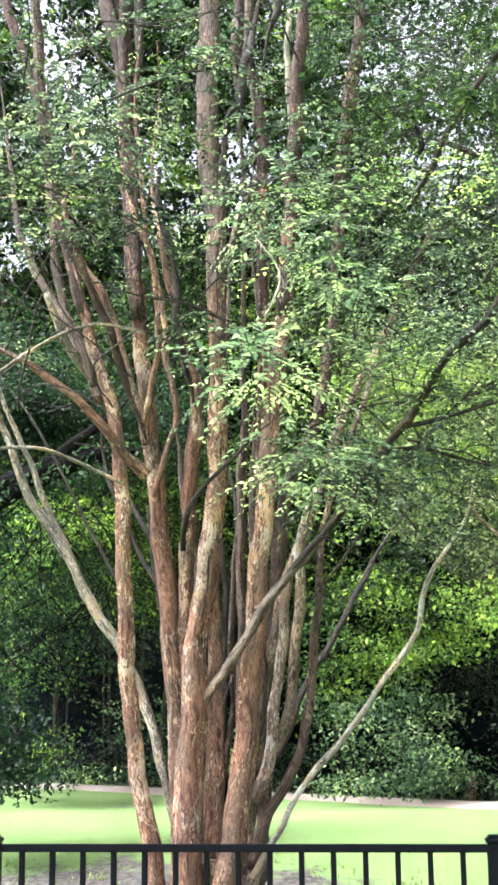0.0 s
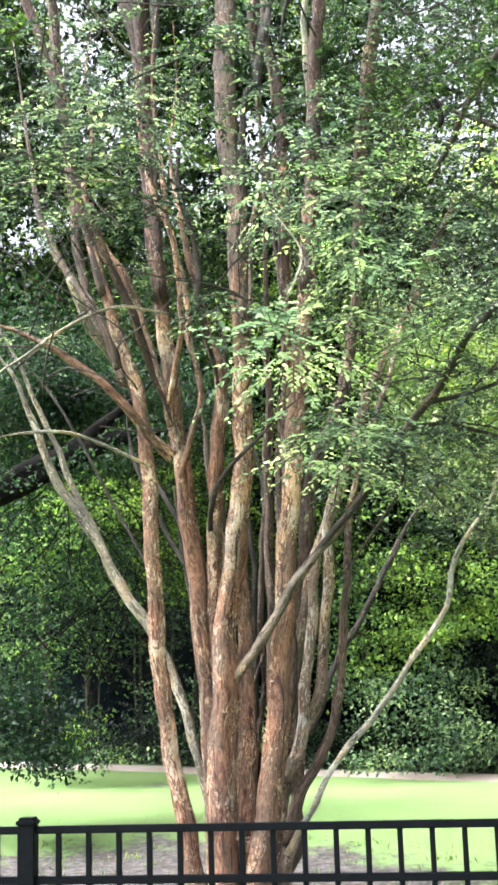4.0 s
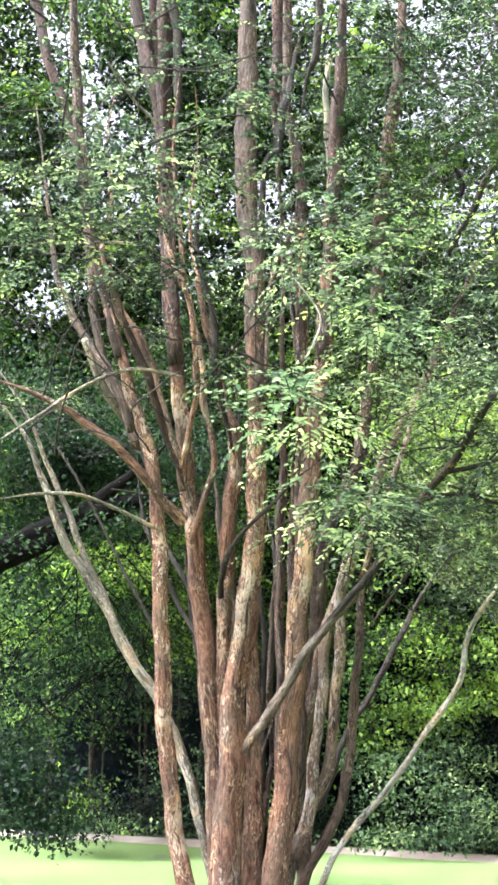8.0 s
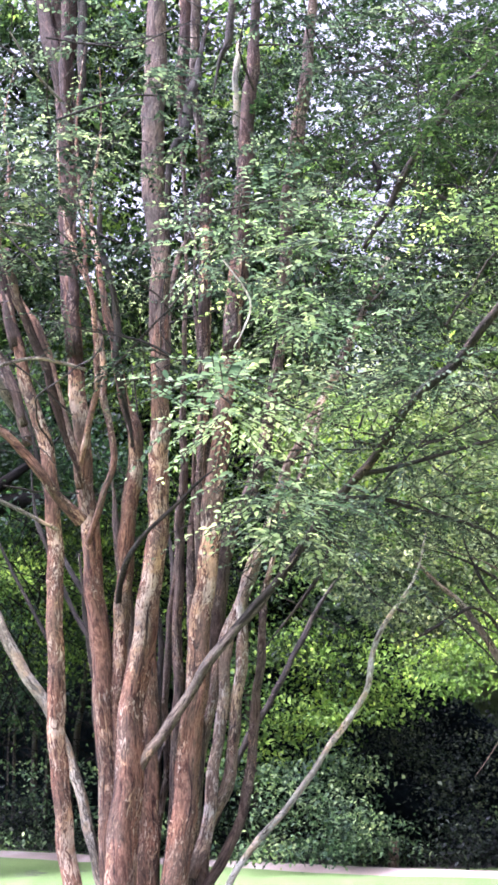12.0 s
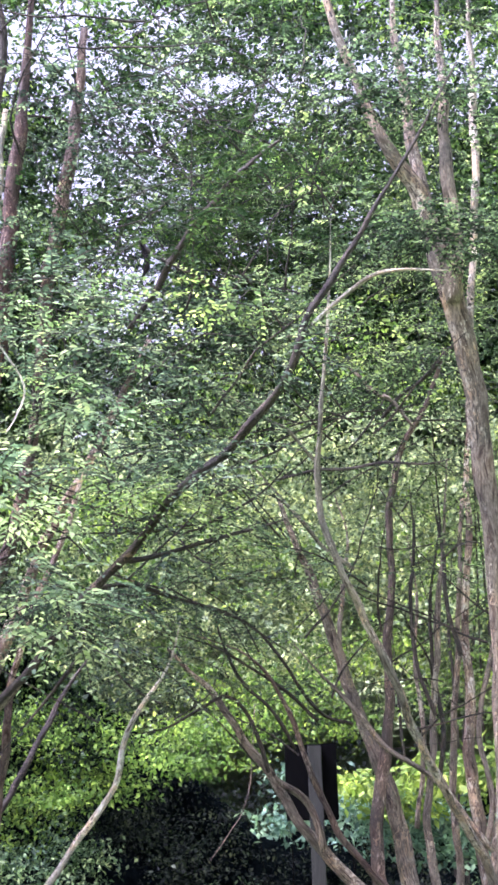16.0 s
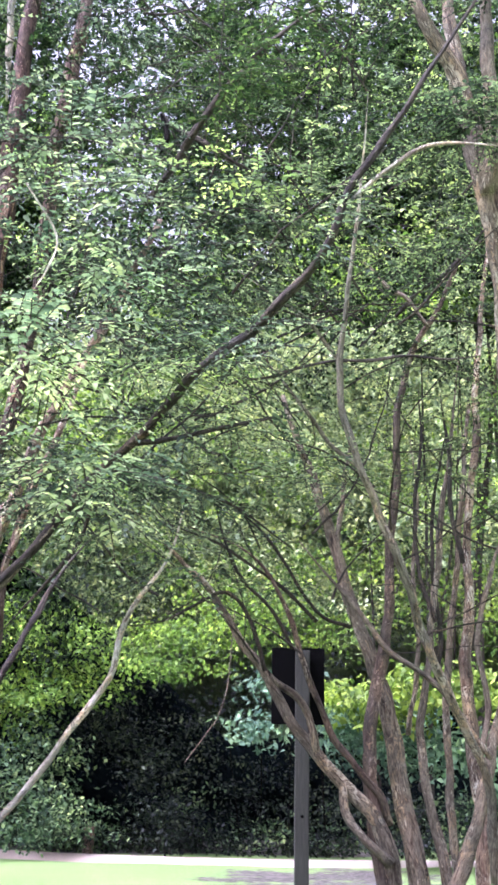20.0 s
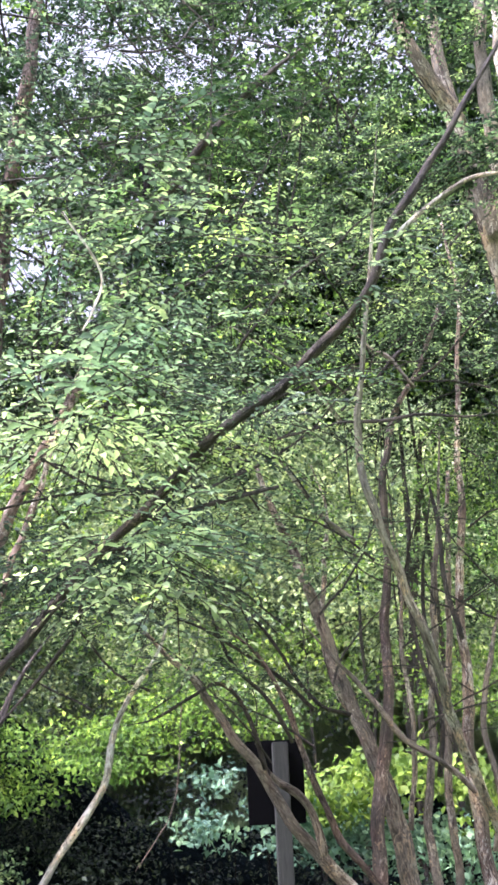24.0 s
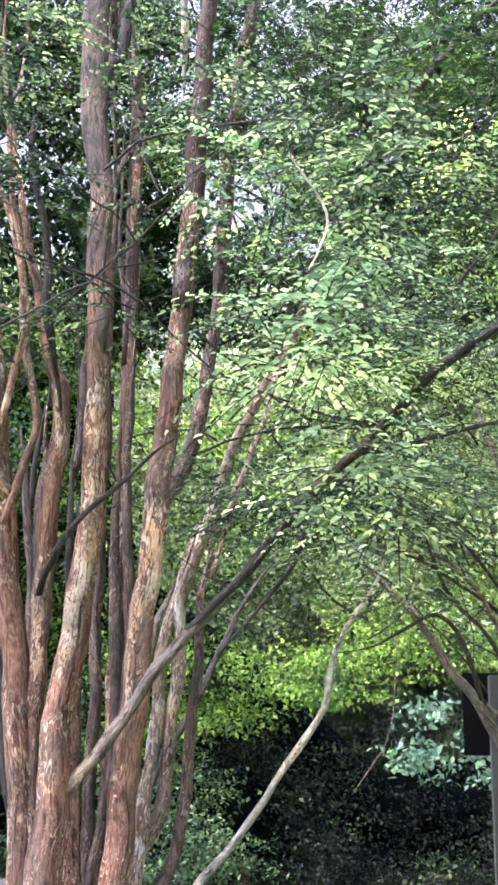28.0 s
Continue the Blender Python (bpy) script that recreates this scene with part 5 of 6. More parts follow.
sprays(c2, (2.72, 8.24, 4.77), (0.41, 0.50, 0.17), 80, 0.85)
sprays(c2, (3.18, 8.51, 5.09), (0.39, 0.50, 0.18), 34, 0.85)
sprays(c2, (2.75, 9.91, 3.36), (0.61, 0.70, 0.25), 22, 0.85)
sprays(c2, (1.80, 9.58, 3.13), (0.61, 0.60, 0.19), 26, 0.85)
sprays(c2, (1.59, 9.65, 2.81), (0.57, 0.60, 0.15), 18, 0.85)
sprays(c2, (2.58, 10.17, 2.72), (0.58, 0.60, 0.17), 25, 0.85)
sprays(c2, (2.99, 9.62, 4.78), (0.60, 0.70, 0.28), 42, 0.85)
sprays(c2, (3.20, 8.92, 4.10), (0.41, 0.60, 0.22), 39, 0.85)
sprays(c2, (3.70, 9.60, 3.72), (0.45, 0.70, 0.37), 39, 0.85)
sprays(c2, (3.23, 9.96, 4.01), (0.50, 0.60, 0.25), 30, 0.85)
sprays(c2, (3.80, 9.57, 4.86), (0.45, 0.70, 0.37), 34, 0.85)
sprays(c2, (2.99, 9.83, 6.04), (0.65, 0.80, 0.25), 46, 0.85)
sprays(c2, (4.11, 10.10, 6.18), (0.57, 0.80, 0.52), 46, 0.85)
sprays(c2, (3.86, 10.18, 7.26), (0.78, 0.80, 0.43), 80, 0.85)
sprays(c2, (4.07, 9.06, 4.14), (0.47, 0.80, 0.78), 69, 0.85)
sprays(c2, (4.47, 9.46, 6.11), (0.50, 0.80, 0.83), 69, 0.85)
sprays(c3, (2.53, 11.03, 7.07), (1.09, 0.80, 0.41), 208)
sprays(c3, (2.05, 11.39, 7.66), (0.92, 0.80, 0.41), 112)
sprays(c3, (3.23, 11.22, 7.68), (0.94, 0.80, 0.47), 144)
sprays(c3, (2.75, 10.75, 6.61), (0.80, 0.70, 0.22), 112)
sprays(c3, (2.44, 11.48, 8.36), (1.22, 0.90, 0.47), 144)
sprays(c3, (2.68, 11.40, 9.06), (1.88, 1.00, 0.47), 208)
sprays(c3, (1.45, 7.85, 5.45), (0.22, 0.20, 0.16), 14)
sprays(c3, (1.75, 7.60, 5.75), (0.25, 0.20, 0.18), 16)
sprays(c3, (2.05, 7.45, 6.05), (0.30, 0.20, 0.20), 18)
sprays(c2, (2.62, 7.10, 5.10), (0.22, 0.20, 0.12), 26, 0.85)
sprays(c2, (2.80, 7.10, 5.12), (0.20, 0.20, 0.12), 24, 0.85)
sprays(c2, (2.95, 7.10, 5.21), (0.20, 0.20, 0.12), 20, 0.85)
sprays(c2, (2.15, 7.30, 6.29), (0.30, 0.20, 0.20), 22, 0.85)
sprays(c2, (2.28, 7.20, 5.93), (0.25, 0.20, 0.15), 18, 0.85)
sprays(c2, (2.50, 7.20, 6.52), (0.30, 0.20, 0.20), 18, 0.85)
sprays(c2, (2.78, 7.10, 5.75), (0.20, 0.20, 0.15), 10, 0.85)
sprays(c2, (2.66, 7.10, 6.24), (0.25, 0.20, 0.20), 14, 0.85)
sprays(c2, (3.00, 7.10, 6.17), (0.20, 0.20, 0.20), 10, 0.85)
sprays(c1, (1.40, 6.10, 3.91), (0.16, 0.15, 0.07), 8, 0.8)
sprays(c1, (1.15, 6.50, 3.53), (0.14, 0.15, 0.07), 9, 0.8)
sprays(c1, (1.06, 6.50, 3.48), (0.14, 0.15, 0.06), 10, 0.8)
sprays(c1, (1.28, 6.00, 3.94), (0.16, 0.15, 0.07), 8, 0.8)
sprays(c1, (0.97, 6.70, 3.45), (0.15, 0.15, 0.07), 14, 0.8)
sprays(cl, (0.88, 7.00, 3.36), (0.16, 0.15, 0.07), 7, 0.8)
sprays(c1, (0.53, 7.60, 3.03), (0.20, 0.15, 0.08), 22)
sprays(c3, (0.82, 7.20, 4.49), (0.25, 0.15, 0.12), 11)
sprays(c3, (1.09, 7.00, 4.86), (0.25, 0.15, 0.12), 11)
sprays(c3, (1.36, 6.90, 5.11), (0.25, 0.15, 0.12), 11)
sprays(c3, (1.56, 6.90, 5.45), (0.25, 0.15, 0.12), 11)
sprays(c2, (2.60, 7.00, 5.02), (0.22, 0.15, 0.10), 34, 0.85)
sprays(c2, (2.82, 7.00, 5.04), (0.22, 0.15, 0.10), 30, 0.85)
sprays(c2, (2.47, 7.00, 5.15), (0.20, 0.15, 0.10), 22, 0.85)
sprays(c2, (2.14, 7.10, 6.13), (0.30, 0.15, 0.20), 30, 0.85)
sprays(c2, (2.43, 7.10, 6.05), (0.30, 0.15, 0.20), 26, 0.85)
sprays(c2, (2.70, 7.00, 5.88), (0.25, 0.15, 0.20), 18, 0.85)
# the upper crowns go on above and to the sides
for c, x0, x1, y0, y1, z0, z1, n in ((c1, -4.5, 1.8, 8.8, 10.8, 6.6, 9.0, 11), (c1, -5, -2.6, 7.6, 9.5, 3.2, 6.5, 8), (c3, 0.4, 3.6, 8.4, 11.2, 5.9, 9.0, 12), (c2, 2.2, 6.5, 8.4, 11.5, 5.2, 8.5, 20), (c2, 4.5, 7, 8.5, 10.5, 2.5, 6, 5)):
    for k in range(n):
        sprays(c, (RNG.uniform(x0, x1), RNG.uniform(y0, y1), RNG.uniform(z0, z1)), (0.7, 0.6, 0.35), 34)
twiglets(c1, 260, -2.2, 2.4, 7.4, 9.8, 3.3, 7.4)
twiglets(c2, 120, 0.8, 5.2, 8.2, 10.2, 2.1, 5.4)
twiglets(c3, 30, 0.6, 3.2, 9.8, 11.2, 4.6, 7.2)
for c, tree, leaf in ((cf, t1, "skylit"), (cl, t1, "lime"), (c1, t1, "crape"), (c2, t2, "shade"), (c3, t3, "d")):
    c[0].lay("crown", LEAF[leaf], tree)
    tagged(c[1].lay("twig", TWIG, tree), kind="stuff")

# dry leaves and thin grass on the bare soil under the trees
litter, tufts = Crown(), Crown()
n = 1500
at = np.stack([RNG.normal(-1.2, 1.9, n), RNG.normal(9.3, 1.5, n), np.zeros(n)], 1)
at[:, 2] = rise(at[:, 0], at[:, 1]) + 0.014
ll = RNG.uniform(0.03, 0.07, n)
litter.blades(at, unit(RNG.normal(0, 1, (n, 3)) * (1, 1, 0.15)), unit(np.array((0, 0, 1.0)) + RNG.normal(0, 0.2, (n, 3))), ll, ll * 0.5)
n = 5000
at = np.stack([RNG.uniform(-6, 6, n), RNG.uniform(6.2, 12.5, n), np.zeros(n)], 1)
at = at[RNG.integers(0, 700, n)] + RNG.normal(0, 0.05, (n, 3)) * (1, 1, 0)
at[:, 2] = rise(at[:, 0], at[:, 1]) - 0.005
ll = RNG.uniform(0.03, 0.075, n)
tufts.blades(at, unit(RNG.normal(0, 0.4, (n, 3)) + (0, 0, 1)), unit(RNG.normal(0, 1, (n, 3))), ll, ll * 0.14)
litter.lay("leaf_litter", DRY, None)
tagged(bpy.data.objects["leaf_litter"], "dry brown leaves scattered on the bare soil", "leaf litter", kind="stuff")
tufts.lay("grass", LEAF["y"], None)
tagged(bpy.data.objects["grass"], "short bright grass tufts on the thin lawn", "grass", kind="stuff")

# ---- the wood behind ----
from collections import defaultdict

oakc, w1, w2, w3 = (defaultdict(Crown) for _ in range(4))
bush1, bush2, ivy1, ivy2, ivy3 = (defaultdict(Crown) for _ in range(5))
mass(oakc, (-2.55, 12.15, 1.28), (0.58, 0.50, 0.37), 680, "o")
mass(oakc, (-2.25, 11.96, 0.98), (0.31, 0.30, 0.18), 260, "o")
mass(oakc, (-3.11, 12.34, 1.77), (0.75, 0.60, 0.65), 400, "o")
mass(oakc, (-2.51, 12.76, 4.55), (0.83, 0.70, 0.39), 800, "o")
mass(oakc, (-2.60, 13.15, 4.23), (0.75, 0.30, 0.34), 560, "o")
mass(oakc, (-1.97, 12.97, 4.45), (0.62, 0.30, 0.28), 300, "o")
mass(oakc, (-1.74, 12.98, 4.56), (0.68, 0.60, 0.28), 220, "o")
mass(oakc, (-3.42, 12.73, 5.19), (1.11, 0.80, 1.11), 500, "o")
mass(oakc, (-2.71, 12.95, 5.45), (0.73, 0.60, 0.34), 200, "o")
mass(oakc, (-2.06, 13.17, 4.62), (0.86, 0.40, 0.40), 700, "o")
mass(oakc, (-1.02, 13.40, 4.49), (0.82, 0.40, 0.47), 600, "o")
mass(oakc, (-2.40, 13.16, 5.12), (0.86, 0.40, 0.34), 400, "o")
mass(oakc, (-2.52, 13.36, 3.84), (0.76, 0.30, 0.23), 350, "o")
mass(oakc, (-2.43, 11.76, 3.48), (0.46, 0.20, 0.21), 40, "o")
mass(oakc, (-1.84, 11.68, 3.64), (0.36, 0.20, 0.15), 36, "o")
mass(oakc, (-1.32, 11.69, 3.83), (0.31, 0.20, 0.15), 36, "o")
mass(oakc, (-2.51, 12.60, 3.16), (0.40, 0.35, 0.25), 120, "o")
mass(oakc, (-2.12, 12.60, 2.82), (0.40, 0.35, 0.35), 150, "o")
mass(oakc, (-2.39, 12.60, 2.34), (0.50, 0.35, 0.35), 190, "o")
mass(oakc, (-1.92, 12.80, 2.12), (0.30, 0.35, 0.40), 110, "o")
mass(oakc, (-2.54, 12.60, 1.70), (0.40, 0.35, 0.30), 150, "o")
mass(oakc, (-1.72, 12.90, 2.90), (0.25, 0.35, 0.35), 60, "o")
mass(oakc, (-1.49, 12.90, 2.23), (0.20, 0.35, 0.35), 45, "o")
mass(w1, (-2.85, 17.95, 4.34), (0.39, 0.30, 0.23), 94, "y")
mass(w1, (-2.34, 17.96, 4.07), (0.27, 0.30, 0.35), 84, "y")
mass(w1, (-3.18, 17.94, 3.72), (0.39, 0.30, 0.27), 63, "y")
mass(w1, (-3.16, 18.42, 1.01), (0.48, 0.30, 0.32), 157, "y")
mass(w1, (-3.81, 18.16, 1.43), (0.40, 0.30, 0.24), 63, "y")
mass(w2, (0.87, 18.06, 1.82), (0.31, 0.30, 0.39), 73, "y")
mass(w2, (1.51, 18.08, 2.10), (0.47, 0.30, 0.20), 73, "y")
mass(w2, (3.00, 19.33, 6.23), (0.50, 0.30, 0.33), 37, "y")
mass(w2, (1.72, 19.29, 6.29), (0.42, 0.30, 0.33), 32, "y")
mass(w1, (-3.31, 17.33, 3.28), (1.13, 0.80, 0.98), 735, "m")
mass(w1, (-3.48, 17.33, 2.09), (1.13, 0.80, 0.68), 630, "m")
mass(w1, (-2.54, 17.36, 3.85), (0.83, 0.70, 0.53), 273, "y")
mass(w1, (-2.71, 17.35, 6.06), (1.51, 0.80, 1.06), 735, "d")
mass(w1, (-1.34, 17.75, 6.08), (1.54, 0.80, 1.24), 735, "d")
mass(w1, (-2.12, 17.97, 2.50), (0.86, 0.80, 0.94), 441, "d")
mass(w1, (-1.50, 18.59, 3.70), (0.97, 0.80, 0.97), 378, "y")
mass(w1, (-0.41, 18.62, 2.84), (0.97, 0.80, 1.21), 441, "d")
mass(w1, (-0.73, 18.61, 4.74), (1.29, 0.80, 0.73), 378, "d")
mass(w1, (-2.93, 18.55, 5.18), (1.29, 0.80, 0.65), 378, "d")
mass(w2, (1.08, 18.07, 2.66), (0.94, 0.80, 0.86), 546, "m")
mass(w2, (1.83, 17.49, 3.04), (0.98, 0.80, 0.53), 546, "y")
mass(w2, (2.30, 17.50, 2.34), (0.83, 0.80, 0.45), 420, "y")
mass(w2, (0.72, 18.30, 1.76), (0.79, 0.80, 0.63), 378, "m")
mass(w2, (1.49, 18.08, 1.79), (0.86, 0.70, 0.47), 315, "y")
mass(w2, (1.64, 16.88, 5.39), (1.10, 0.80, 0.66), 198, "y")
mass(w2, (0.74, 18.06, 4.89), (0.94, 0.80, 0.70), 151, "m")
mass(w2, (2.48, 16.91, 4.74), (0.95, 0.80, 0.58), 189, "y")
mass(w2, (1.89, 17.49, 3.95), (1.13, 0.80, 0.45), 198, "m")
mass(w2, (1.88, 17.53, 3.10), (1.07, 0.80, 0.64), 380, "d")
mass(w2, (2.46, 17.34, 3.60), (1.07, 0.80, 0.50), 260, "d")
mass(w2, (1.87, 17.17, 2.25), (0.77, 0.70, 0.42), 273, "y")
mass(w2, (2.97, 16.58, 2.80), (0.83, 0.70, 0.41), 441, "y")
mass(w2, (3.88, 16.29, 2.95), (0.83, 0.70, 0.34), 441, "y")
mass(w2, (2.16, 17.43, 5.88), (1.21, 0.80, 0.71), 588, "y")
mass(w2, (3.29, 17.07, 5.59), (1.14, 0.80, 0.57), 176, "y")
mass(w2, (4.30, 16.75, 3.49), (1.00, 0.80, 0.43), 378, "y")
mass(w2, (3.25, 16.01, 2.51), (0.73, 0.50, 0.17), 210, "y")
mass(w2, (4.66, 17.22, 5.21), (1.11, 0.80, 0.59), 151, "y")
mass(w2, (3.60, 17.57, 4.65), (1.11, 0.80, 0.59), 114, "m")
mass(w2, (5.45, 16.97, 3.05), (0.96, 0.80, 0.44), 273, "y")
mass(w2, (5.65, 17.50, 4.16), (1.14, 0.80, 0.61), 151, "y")
mass(w3, (6.09, 16.17, 7.65), (0.93, 0.80, 0.57), 226, "y")
mass(w3, (5.23, 16.45, 8.11), (0.93, 0.80, 0.50), 189, "y")
mass(w3, (6.87, 16.51, 5.01), (0.96, 0.80, 0.66), 90, "y")
mass(w3, (7.25, 15.80, 4.91), (0.64, 0.80, 0.57), 75, "y")
mass(w3, (7.47, 16.32, 3.23), (0.81, 0.80, 0.66), 252, "y")
mass(w3, (6.66, 17.17, 3.57), (0.84, 0.80, 0.61), 151, "y")
mass(w3, (7.78, 16.22, 6.75), (0.88, 0.80, 0.88), 75, "y")
mass(w3, (4.63, 17.23, 6.85), (1.47, 0.90, 0.66), 54, "m")
mass(w3, (6.24, 17.31, 6.88), (1.22, 0.90, 0.69), 57, "m")
mass(w3, (6.90, 16.56, 5.18), (1.11, 0.80, 0.59), 100, "y")
mass(w3, (4.67, 17.27, 4.99), (1.11, 0.80, 0.67), 100, "y")
mass(w3, (3.84, 17.54, 3.91), (1.11, 0.80, 0.44), 72, "y")
mass(w3, (6.03, 16.83, 4.25), (0.96, 0.80, 0.59), 72, "y")
mass(w3, (7.31, 16.42, 4.12), (0.89, 0.80, 0.59), 72, "y")
mass(bush1, (4.40, 15.89, 1.82), (0.37, 0.40, 0.27), 110, "p")
mass(bush1, (4.46, 15.87, 2.28), (0.34, 0.40, 0.27), 65, "p")
mass(bush1, (5.20, 15.21, 1.77), (0.46, 0.50, 0.40), 260, "p")
mass(bush1, (5.07, 15.25, 2.02), (0.33, 0.40, 0.20), 120, "p")
mass(bush1, (5.78, 14.81, 1.53), (0.26, 0.40, 0.39), 90, "p")
mass(bush2, (4.91, 14.67, 2.13), (0.38, 0.40, 0.19), 160, "Y")
mass(bush2, (5.62, 14.44, 2.26), (0.44, 0.50, 0.32), 245, "Y")
mass(bush2, (5.36, 14.63, 1.96), (0.58, 0.40, 0.16), 141, "Y")
mass(bush2, (6.32, 14.32, 2.26), (0.56, 0.50, 0.31), 189, "Y")
mass(bush2, (6.78, 14.11, 1.95), (0.31, 0.40, 0.31), 103, "Y")
mass(bush1, (5.76, 15.00, 1.72), (0.44, 0.50, 0.38), 300, "p")
mass(bush1, (6.36, 14.51, 1.52), (0.56, 0.50, 0.31), 360, "p")
mass(bush1, (6.78, 14.33, 1.33), (0.38, 0.50, 0.31), 130, "p")
mass(ivy1, (1.35, 17.08, 1.00), (0.67, 0.50, 0.52), 380, "i")
mass(ivy1, (1.85, 17.29, 1.55), (0.60, 0.50, 0.45), 260, "i")
mass(ivy1, (2.08, 16.70, 0.78), (0.43, 0.50, 0.43), 240, "i")
mass(ivy1, (1.04, 17.47, 1.44), (0.61, 0.50, 0.38), 200, "i")
mass(ivy2, (2.04, 17.91, 1.16), (0.58, 0.50, 0.66), 420, "i")
mass(ivy2, (2.23, 17.22, 0.66), (0.77, 0.40, 0.28), 320, "i")
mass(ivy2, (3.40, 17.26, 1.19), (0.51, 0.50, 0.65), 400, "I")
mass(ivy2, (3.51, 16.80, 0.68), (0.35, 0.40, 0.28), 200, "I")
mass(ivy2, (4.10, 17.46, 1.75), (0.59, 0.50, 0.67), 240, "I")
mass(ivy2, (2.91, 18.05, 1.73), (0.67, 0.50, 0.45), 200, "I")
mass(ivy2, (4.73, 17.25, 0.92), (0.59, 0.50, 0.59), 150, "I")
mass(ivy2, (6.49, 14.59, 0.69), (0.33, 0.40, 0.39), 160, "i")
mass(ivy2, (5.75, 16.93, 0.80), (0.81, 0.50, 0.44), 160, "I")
mass(ivy3, (-2.49, 17.56, 1.01), (0.84, 0.50, 0.46), 260, "I")
mass(ivy3, (-1.60, 17.79, 1.33), (0.70, 0.50, 0.62), 220, "i")
mass(ivy3, (-0.61, 17.62, 1.07), (0.46, 0.50, 0.61), 180, "i")
mass(ivy3, (-2.66, 17.15, 0.72), (0.90, 0.30, 0.10), 120, "i")
mass(ivy3, (1.29, 16.67, 0.55), (1.08, 0.30, 0.10), 200, "i")
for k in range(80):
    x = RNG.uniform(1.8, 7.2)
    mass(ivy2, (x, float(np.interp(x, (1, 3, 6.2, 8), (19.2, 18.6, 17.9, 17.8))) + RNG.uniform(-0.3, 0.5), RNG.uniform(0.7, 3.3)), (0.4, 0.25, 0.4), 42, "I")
deep = defaultdict(Crown)
# openings in the far crowns, as directions from the clearing: turn, lift and their half sizes in degrees
GAPS = ((-10.6, 24.8, 2.0, 1.8), (-8.9, 28.5, 1.5, 1.9), (-11.2, 31.0, 2.6, 3.0), (-12.8, 28.0, 1.4, 1.5), (-9.0, 33.6, 4.0, 2.4), (3.2, 24.3, 2.4, 1.2), (6.2, 25.7, 1.2, 1.0),
        (8.6, 29.2, 1.2, 1.2), (10.6, 34.0, 1.4, 1.4), (10.8, 20.2, 1.3, 1.0), (-5.6, 27.8, 1.1, 1.2), (-0.4, 24.6, 1.0, 1.4), (-1.0, 33.4, 1.4, 0.9), (-16.6, 33.0, 3.0, 2.0), (-20.8, 32.4, 2.4, 1.6), (-26.4, 32.2, 3.2, 1.4))


def open_sky(turn, lift):
    """Whether the far crowns leave the sky open there: the wide gaps, and smaller ragged ones that grow towards the tree tops."""
    if any(((turn - a) / (ra + 0.4)) ** 2 + ((lift - b) / (rb + 0.3)) ** 2 < 1 for a, b, ra, rb in GAPS):
        return RNG.uniform() < (0.8 if turn < 0 else 0.5)
    return noise.noise((turn * 0.42, lift * 0.5, 3.1)) > 0.62 - 0.22 * min(max((lift - 20) / 14, 0), 1)


for k in range(2450):
    turn, lift = radians(RNG.uniform(-36, 18)), radians(RNG.uniform(4, 38))
    if open_sky(math.degrees(turn), math.degrees(lift)):
        continue
    if -30 < math.degrees(turn) < -6 and math.degrees(lift) < 18 and RNG.uniform() < 0.93:
        continue
    d = RNG.uniform(17.0, 21.5)
    x, y = -0.5 - math.sin(turn) * d, 1.0 + math.cos(turn) * d
    y += max(0, -x) * 0.25
    # above 17 degrees mostly d: high canopy shade comes from the leaf colour
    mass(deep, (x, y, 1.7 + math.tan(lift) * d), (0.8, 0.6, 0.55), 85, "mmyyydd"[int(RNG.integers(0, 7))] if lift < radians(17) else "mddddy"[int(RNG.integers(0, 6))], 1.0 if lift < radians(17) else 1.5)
glade = defaultdict(Crown)
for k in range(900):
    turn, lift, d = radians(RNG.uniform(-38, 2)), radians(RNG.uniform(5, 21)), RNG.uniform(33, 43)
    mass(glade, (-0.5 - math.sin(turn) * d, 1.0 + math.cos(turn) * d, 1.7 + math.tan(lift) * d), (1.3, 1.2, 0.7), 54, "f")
low = defaultdict(Crown)
for k in range(260):
    x = RNG.uniform(-9, 14)
    y = float(np.interp(x, (-9, -3.4, -0.2, 2.9, 6.2, 14), (25.3, 22.3, 20.1, 17.6, 16.9, 16.7))) + RNG.uniform(0.1, 1.3)
    if 2.8 < x < 6.2 and RNG.uniform() < 0.75:
        continue
    mass(low, (x, y, float(rise(x, y)) + RNG.uniform(0.05, 0.7) ** 1.3), (0.4, 0.3, 0.22), 45, str(RNG.choice(list("iII"))))
edge_x, edge_y = (-9, -3.4, -0.2, 2.9, 6.2, 14), (25.0, 22.0, 19.75, 17.35, 16.1, 16.1)
for k in range(230):
    x = RNG.uniform(-6, 9)
    y = float(np.interp(x, edge_x, edge_y)) + RNG.uniform(0.0, 0.5)
    # inside the hollow mostly I, the ivy with painted shade
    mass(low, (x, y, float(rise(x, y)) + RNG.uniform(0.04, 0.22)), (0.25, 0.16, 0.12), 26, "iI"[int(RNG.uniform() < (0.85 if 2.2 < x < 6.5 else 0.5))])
NAMES = {"f": "sunlit_leaves", "m": "green_leaves", "y": "yellow_green_leaves", "d": "dark_leaves", "o": "crown", "p": "pale_leaves", "Y": "bright_leaves", "i": "ivy_leaves", "I": "dark_ivy_leaves"}
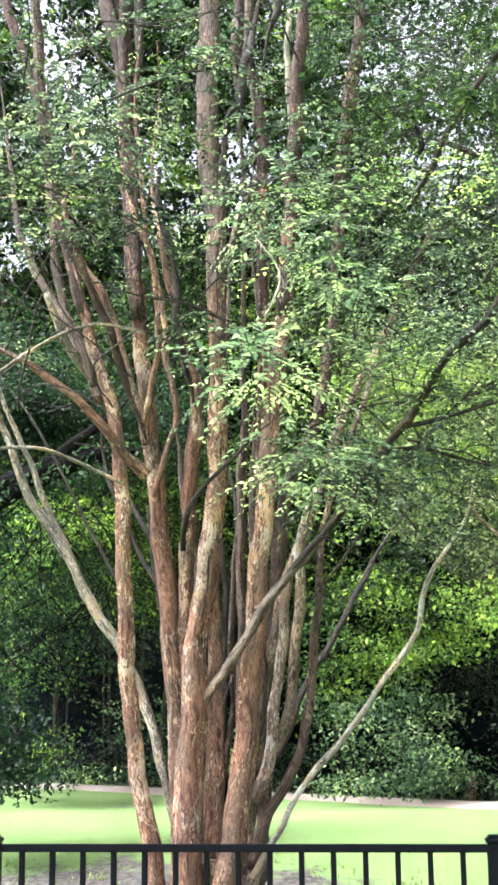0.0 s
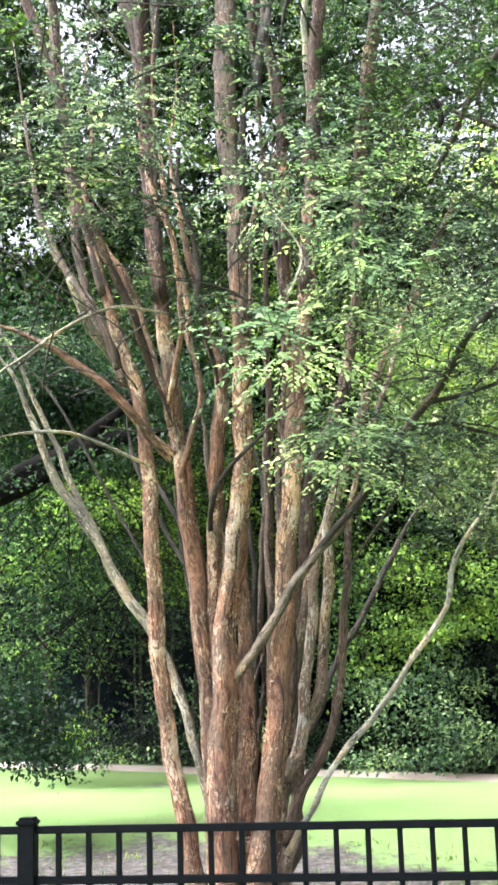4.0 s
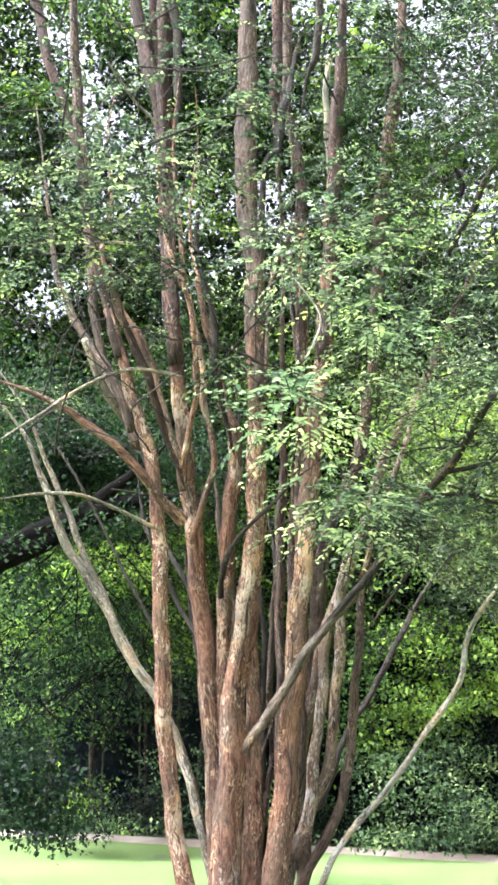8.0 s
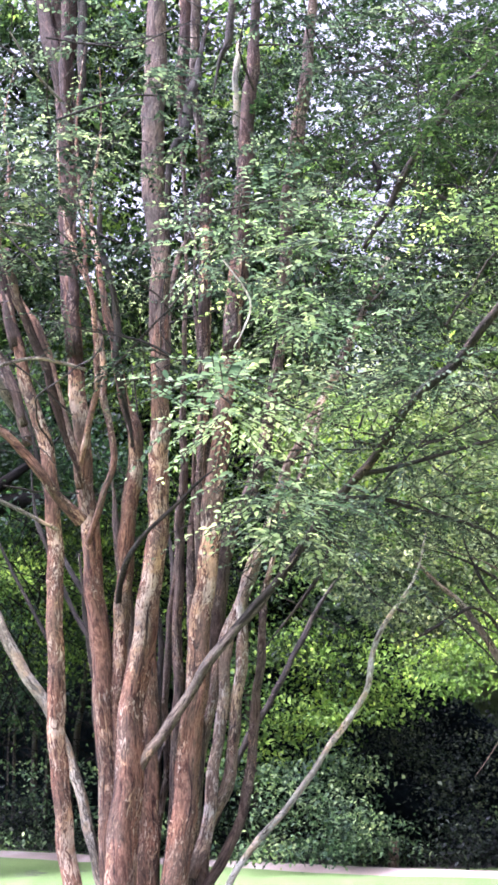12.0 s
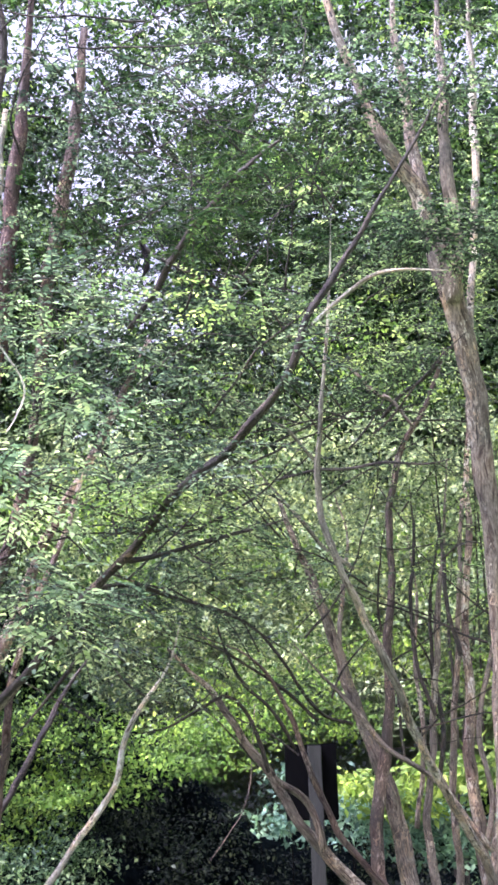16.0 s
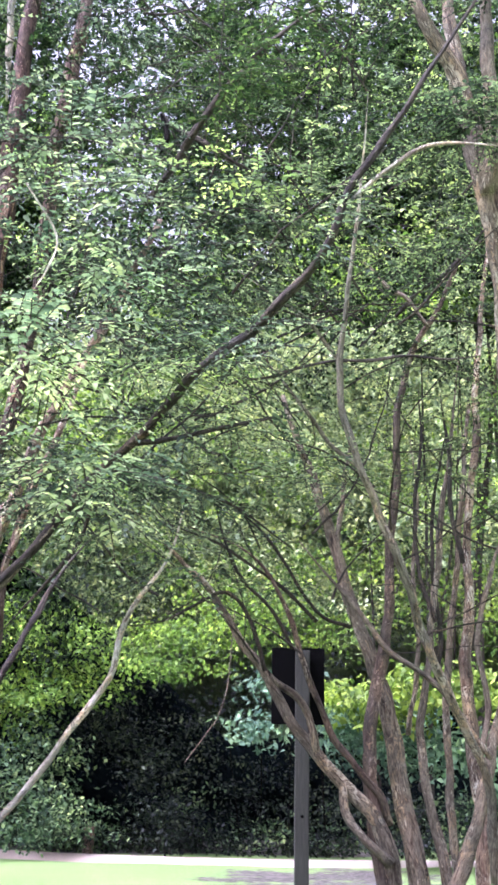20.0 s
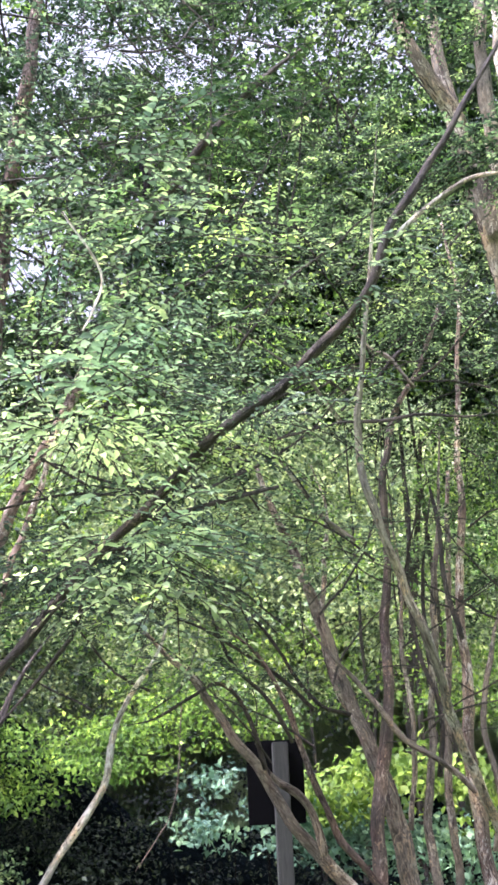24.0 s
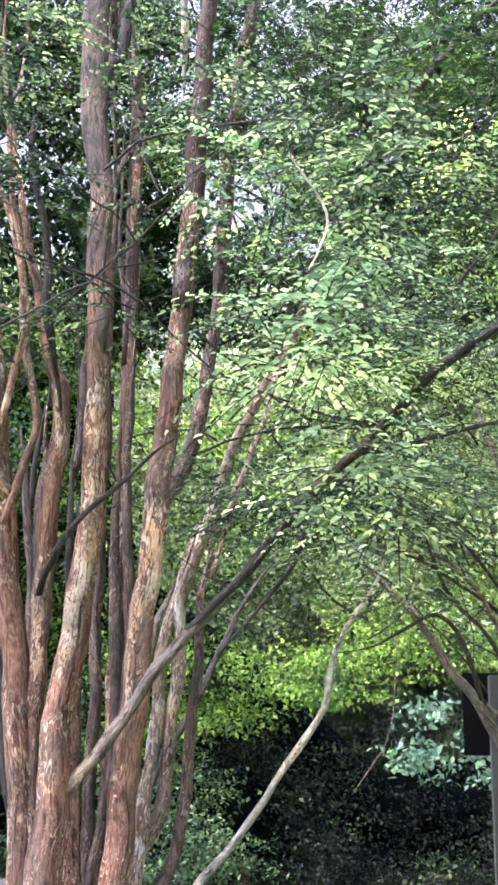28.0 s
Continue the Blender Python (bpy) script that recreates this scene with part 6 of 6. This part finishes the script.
for kinds, name, label, cat in (
    (w1, "woodland_tree", "hanging green boughs of a woodland tree", "tree"),
    (w2, "woodland_tree", "bright yellow-green boughs of a woodland tree", "tree"),
    (w3, "woodland_tree", "pale backlit boughs of a woodland tree", "tree"),
    (bush1, "bush", "pale blue-green bush at the dark edge of the wood", "bush"),
    (bush2, "bush", "bright yellow-green shrub in the sun", "bush"),
    (ivy1, "ivy", "ivy and undergrowth on the edge of the wood", "ivy"),
    (ivy2, "ivy", "ivy hanging before the dark hollow of the wood", "ivy"),
    (ivy3, "ivy", "low undergrowth behind the path", "ivy"),
):
    e = thing(name, label, cat)
    if cat in ("bush", "ivy"):
        mean = np.concatenate([np.concatenate(c.v) for c in kinds.values()])
        lo, hi = mean.min(0), mean.max(0)
        for k in range(4):
            x = RNG.uniform(lo[0] + 0.3, hi[0] - 0.3)
            y = max(hi[1], float(np.interp(x, (-9, -3.4, -0.2, 2.9, 6.2, 14), (25.3, 22.3, 20.1, 17.6, 16.9, 16.7)))) + 0.4
            z = float(rise(x, y)) - 0.05
            h, lean = (hi[2] - z) * 0.6, RNG.normal(0, 0.15)
            bough(e, "stem", "k", [(x, y, z, 0.009), (x + lean * 0.3, y, z + h * 0.35, 0.008), (x + lean * 0.8, y, z + h * 0.7, 0.006), (x + lean * 1.1, y, z + h, 0.005)])
    else:
        x, y, r = {id(w1): (-4.6, 24.4, 0.10), id(w2): (1.1, 20.6, 0.07), id(w3): (8.6, 18.6, 0.07)}[id(kinds)]
        z = float(rise(x, y)) - 0.1
        bough(e, "trunk", "d", [(x, y, z, r * 1.3), (x + 0.05, y, z + 1.2, r), (x - 0.06, y, z + 3.0, r * 0.85), (x + 0.1, y - 0.2, z + 5.0, r * 0.7), (x + 0.2, y - 0.5, z + 7.0, r * 0.4)])
    for k, c in kinds.items():
        c.lay(NAMES[k], LEAF[k], e)
e = tagged(thing("undergrowth", "low dark undergrowth along the far side of the path", "undergrowth"), kind="stuff")
for k, c in low.items():
    c.lay(NAMES[k], LEAF[k], e)
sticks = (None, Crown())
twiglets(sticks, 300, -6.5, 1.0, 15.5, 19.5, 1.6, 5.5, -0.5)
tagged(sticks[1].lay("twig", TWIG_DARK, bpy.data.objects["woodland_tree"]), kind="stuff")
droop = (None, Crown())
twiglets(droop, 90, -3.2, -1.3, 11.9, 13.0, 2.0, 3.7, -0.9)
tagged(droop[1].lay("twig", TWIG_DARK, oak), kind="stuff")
for k, c in oakc.items():
    c.lay("crown", LEAF[k], oak)
far = thing("far_wood", "dense far woodland of tall leafy trees", "woodland", kind="stuff")
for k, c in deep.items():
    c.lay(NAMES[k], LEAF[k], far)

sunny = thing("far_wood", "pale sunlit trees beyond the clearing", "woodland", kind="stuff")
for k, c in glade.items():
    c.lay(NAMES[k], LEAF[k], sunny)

# thin stems in the wood
for k in range(46):
    x = RNG.uniform(-9, 14)
    y = float(np.interp(x, (-9, -3.4, -0.2, 2.9, 6.2, 14), (25.3, 22.3, 20.1, 17.6, 16.9, 16.7))) + RNG.uniform(1.1, 2.4)
    z = float(rise(x, y))
    if 1.0 < x < 6.8:
        continue
    r, h, lx = RNG.uniform(0.012, 0.05), RNG.uniform(4, 9), RNG.normal(0, 0.5)
    wt = thing("sapling", "thin shaded sapling at the edge of the wood", "tree", "saplings in the wood")
    bough(wt, "trunk", "d", [(x, y, z - 0.1, r * 1.3), (x + lx * 0.2, y, z + h * 0.3, r), (x + lx * 0.5, y, z + h * 0.6, r * 0.8), (x + lx, y, z + h, r * 0.3)])

# an added sheet closes the view, the wood's inner shade painted as its colour
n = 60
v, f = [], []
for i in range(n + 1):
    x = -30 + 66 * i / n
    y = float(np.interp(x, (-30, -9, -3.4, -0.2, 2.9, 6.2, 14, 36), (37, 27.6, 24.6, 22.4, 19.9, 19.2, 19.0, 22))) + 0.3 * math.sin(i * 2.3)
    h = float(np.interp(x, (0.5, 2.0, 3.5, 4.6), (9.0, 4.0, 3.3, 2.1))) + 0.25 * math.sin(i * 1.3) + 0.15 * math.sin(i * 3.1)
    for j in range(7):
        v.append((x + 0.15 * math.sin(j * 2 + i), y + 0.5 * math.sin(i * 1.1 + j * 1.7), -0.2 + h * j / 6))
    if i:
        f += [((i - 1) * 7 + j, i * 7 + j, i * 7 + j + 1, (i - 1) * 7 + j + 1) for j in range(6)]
tagged(link_mesh("backdrop", v, f, WOOD_SHADE), "dark inside of the wood", "backdrop", kind="structure")

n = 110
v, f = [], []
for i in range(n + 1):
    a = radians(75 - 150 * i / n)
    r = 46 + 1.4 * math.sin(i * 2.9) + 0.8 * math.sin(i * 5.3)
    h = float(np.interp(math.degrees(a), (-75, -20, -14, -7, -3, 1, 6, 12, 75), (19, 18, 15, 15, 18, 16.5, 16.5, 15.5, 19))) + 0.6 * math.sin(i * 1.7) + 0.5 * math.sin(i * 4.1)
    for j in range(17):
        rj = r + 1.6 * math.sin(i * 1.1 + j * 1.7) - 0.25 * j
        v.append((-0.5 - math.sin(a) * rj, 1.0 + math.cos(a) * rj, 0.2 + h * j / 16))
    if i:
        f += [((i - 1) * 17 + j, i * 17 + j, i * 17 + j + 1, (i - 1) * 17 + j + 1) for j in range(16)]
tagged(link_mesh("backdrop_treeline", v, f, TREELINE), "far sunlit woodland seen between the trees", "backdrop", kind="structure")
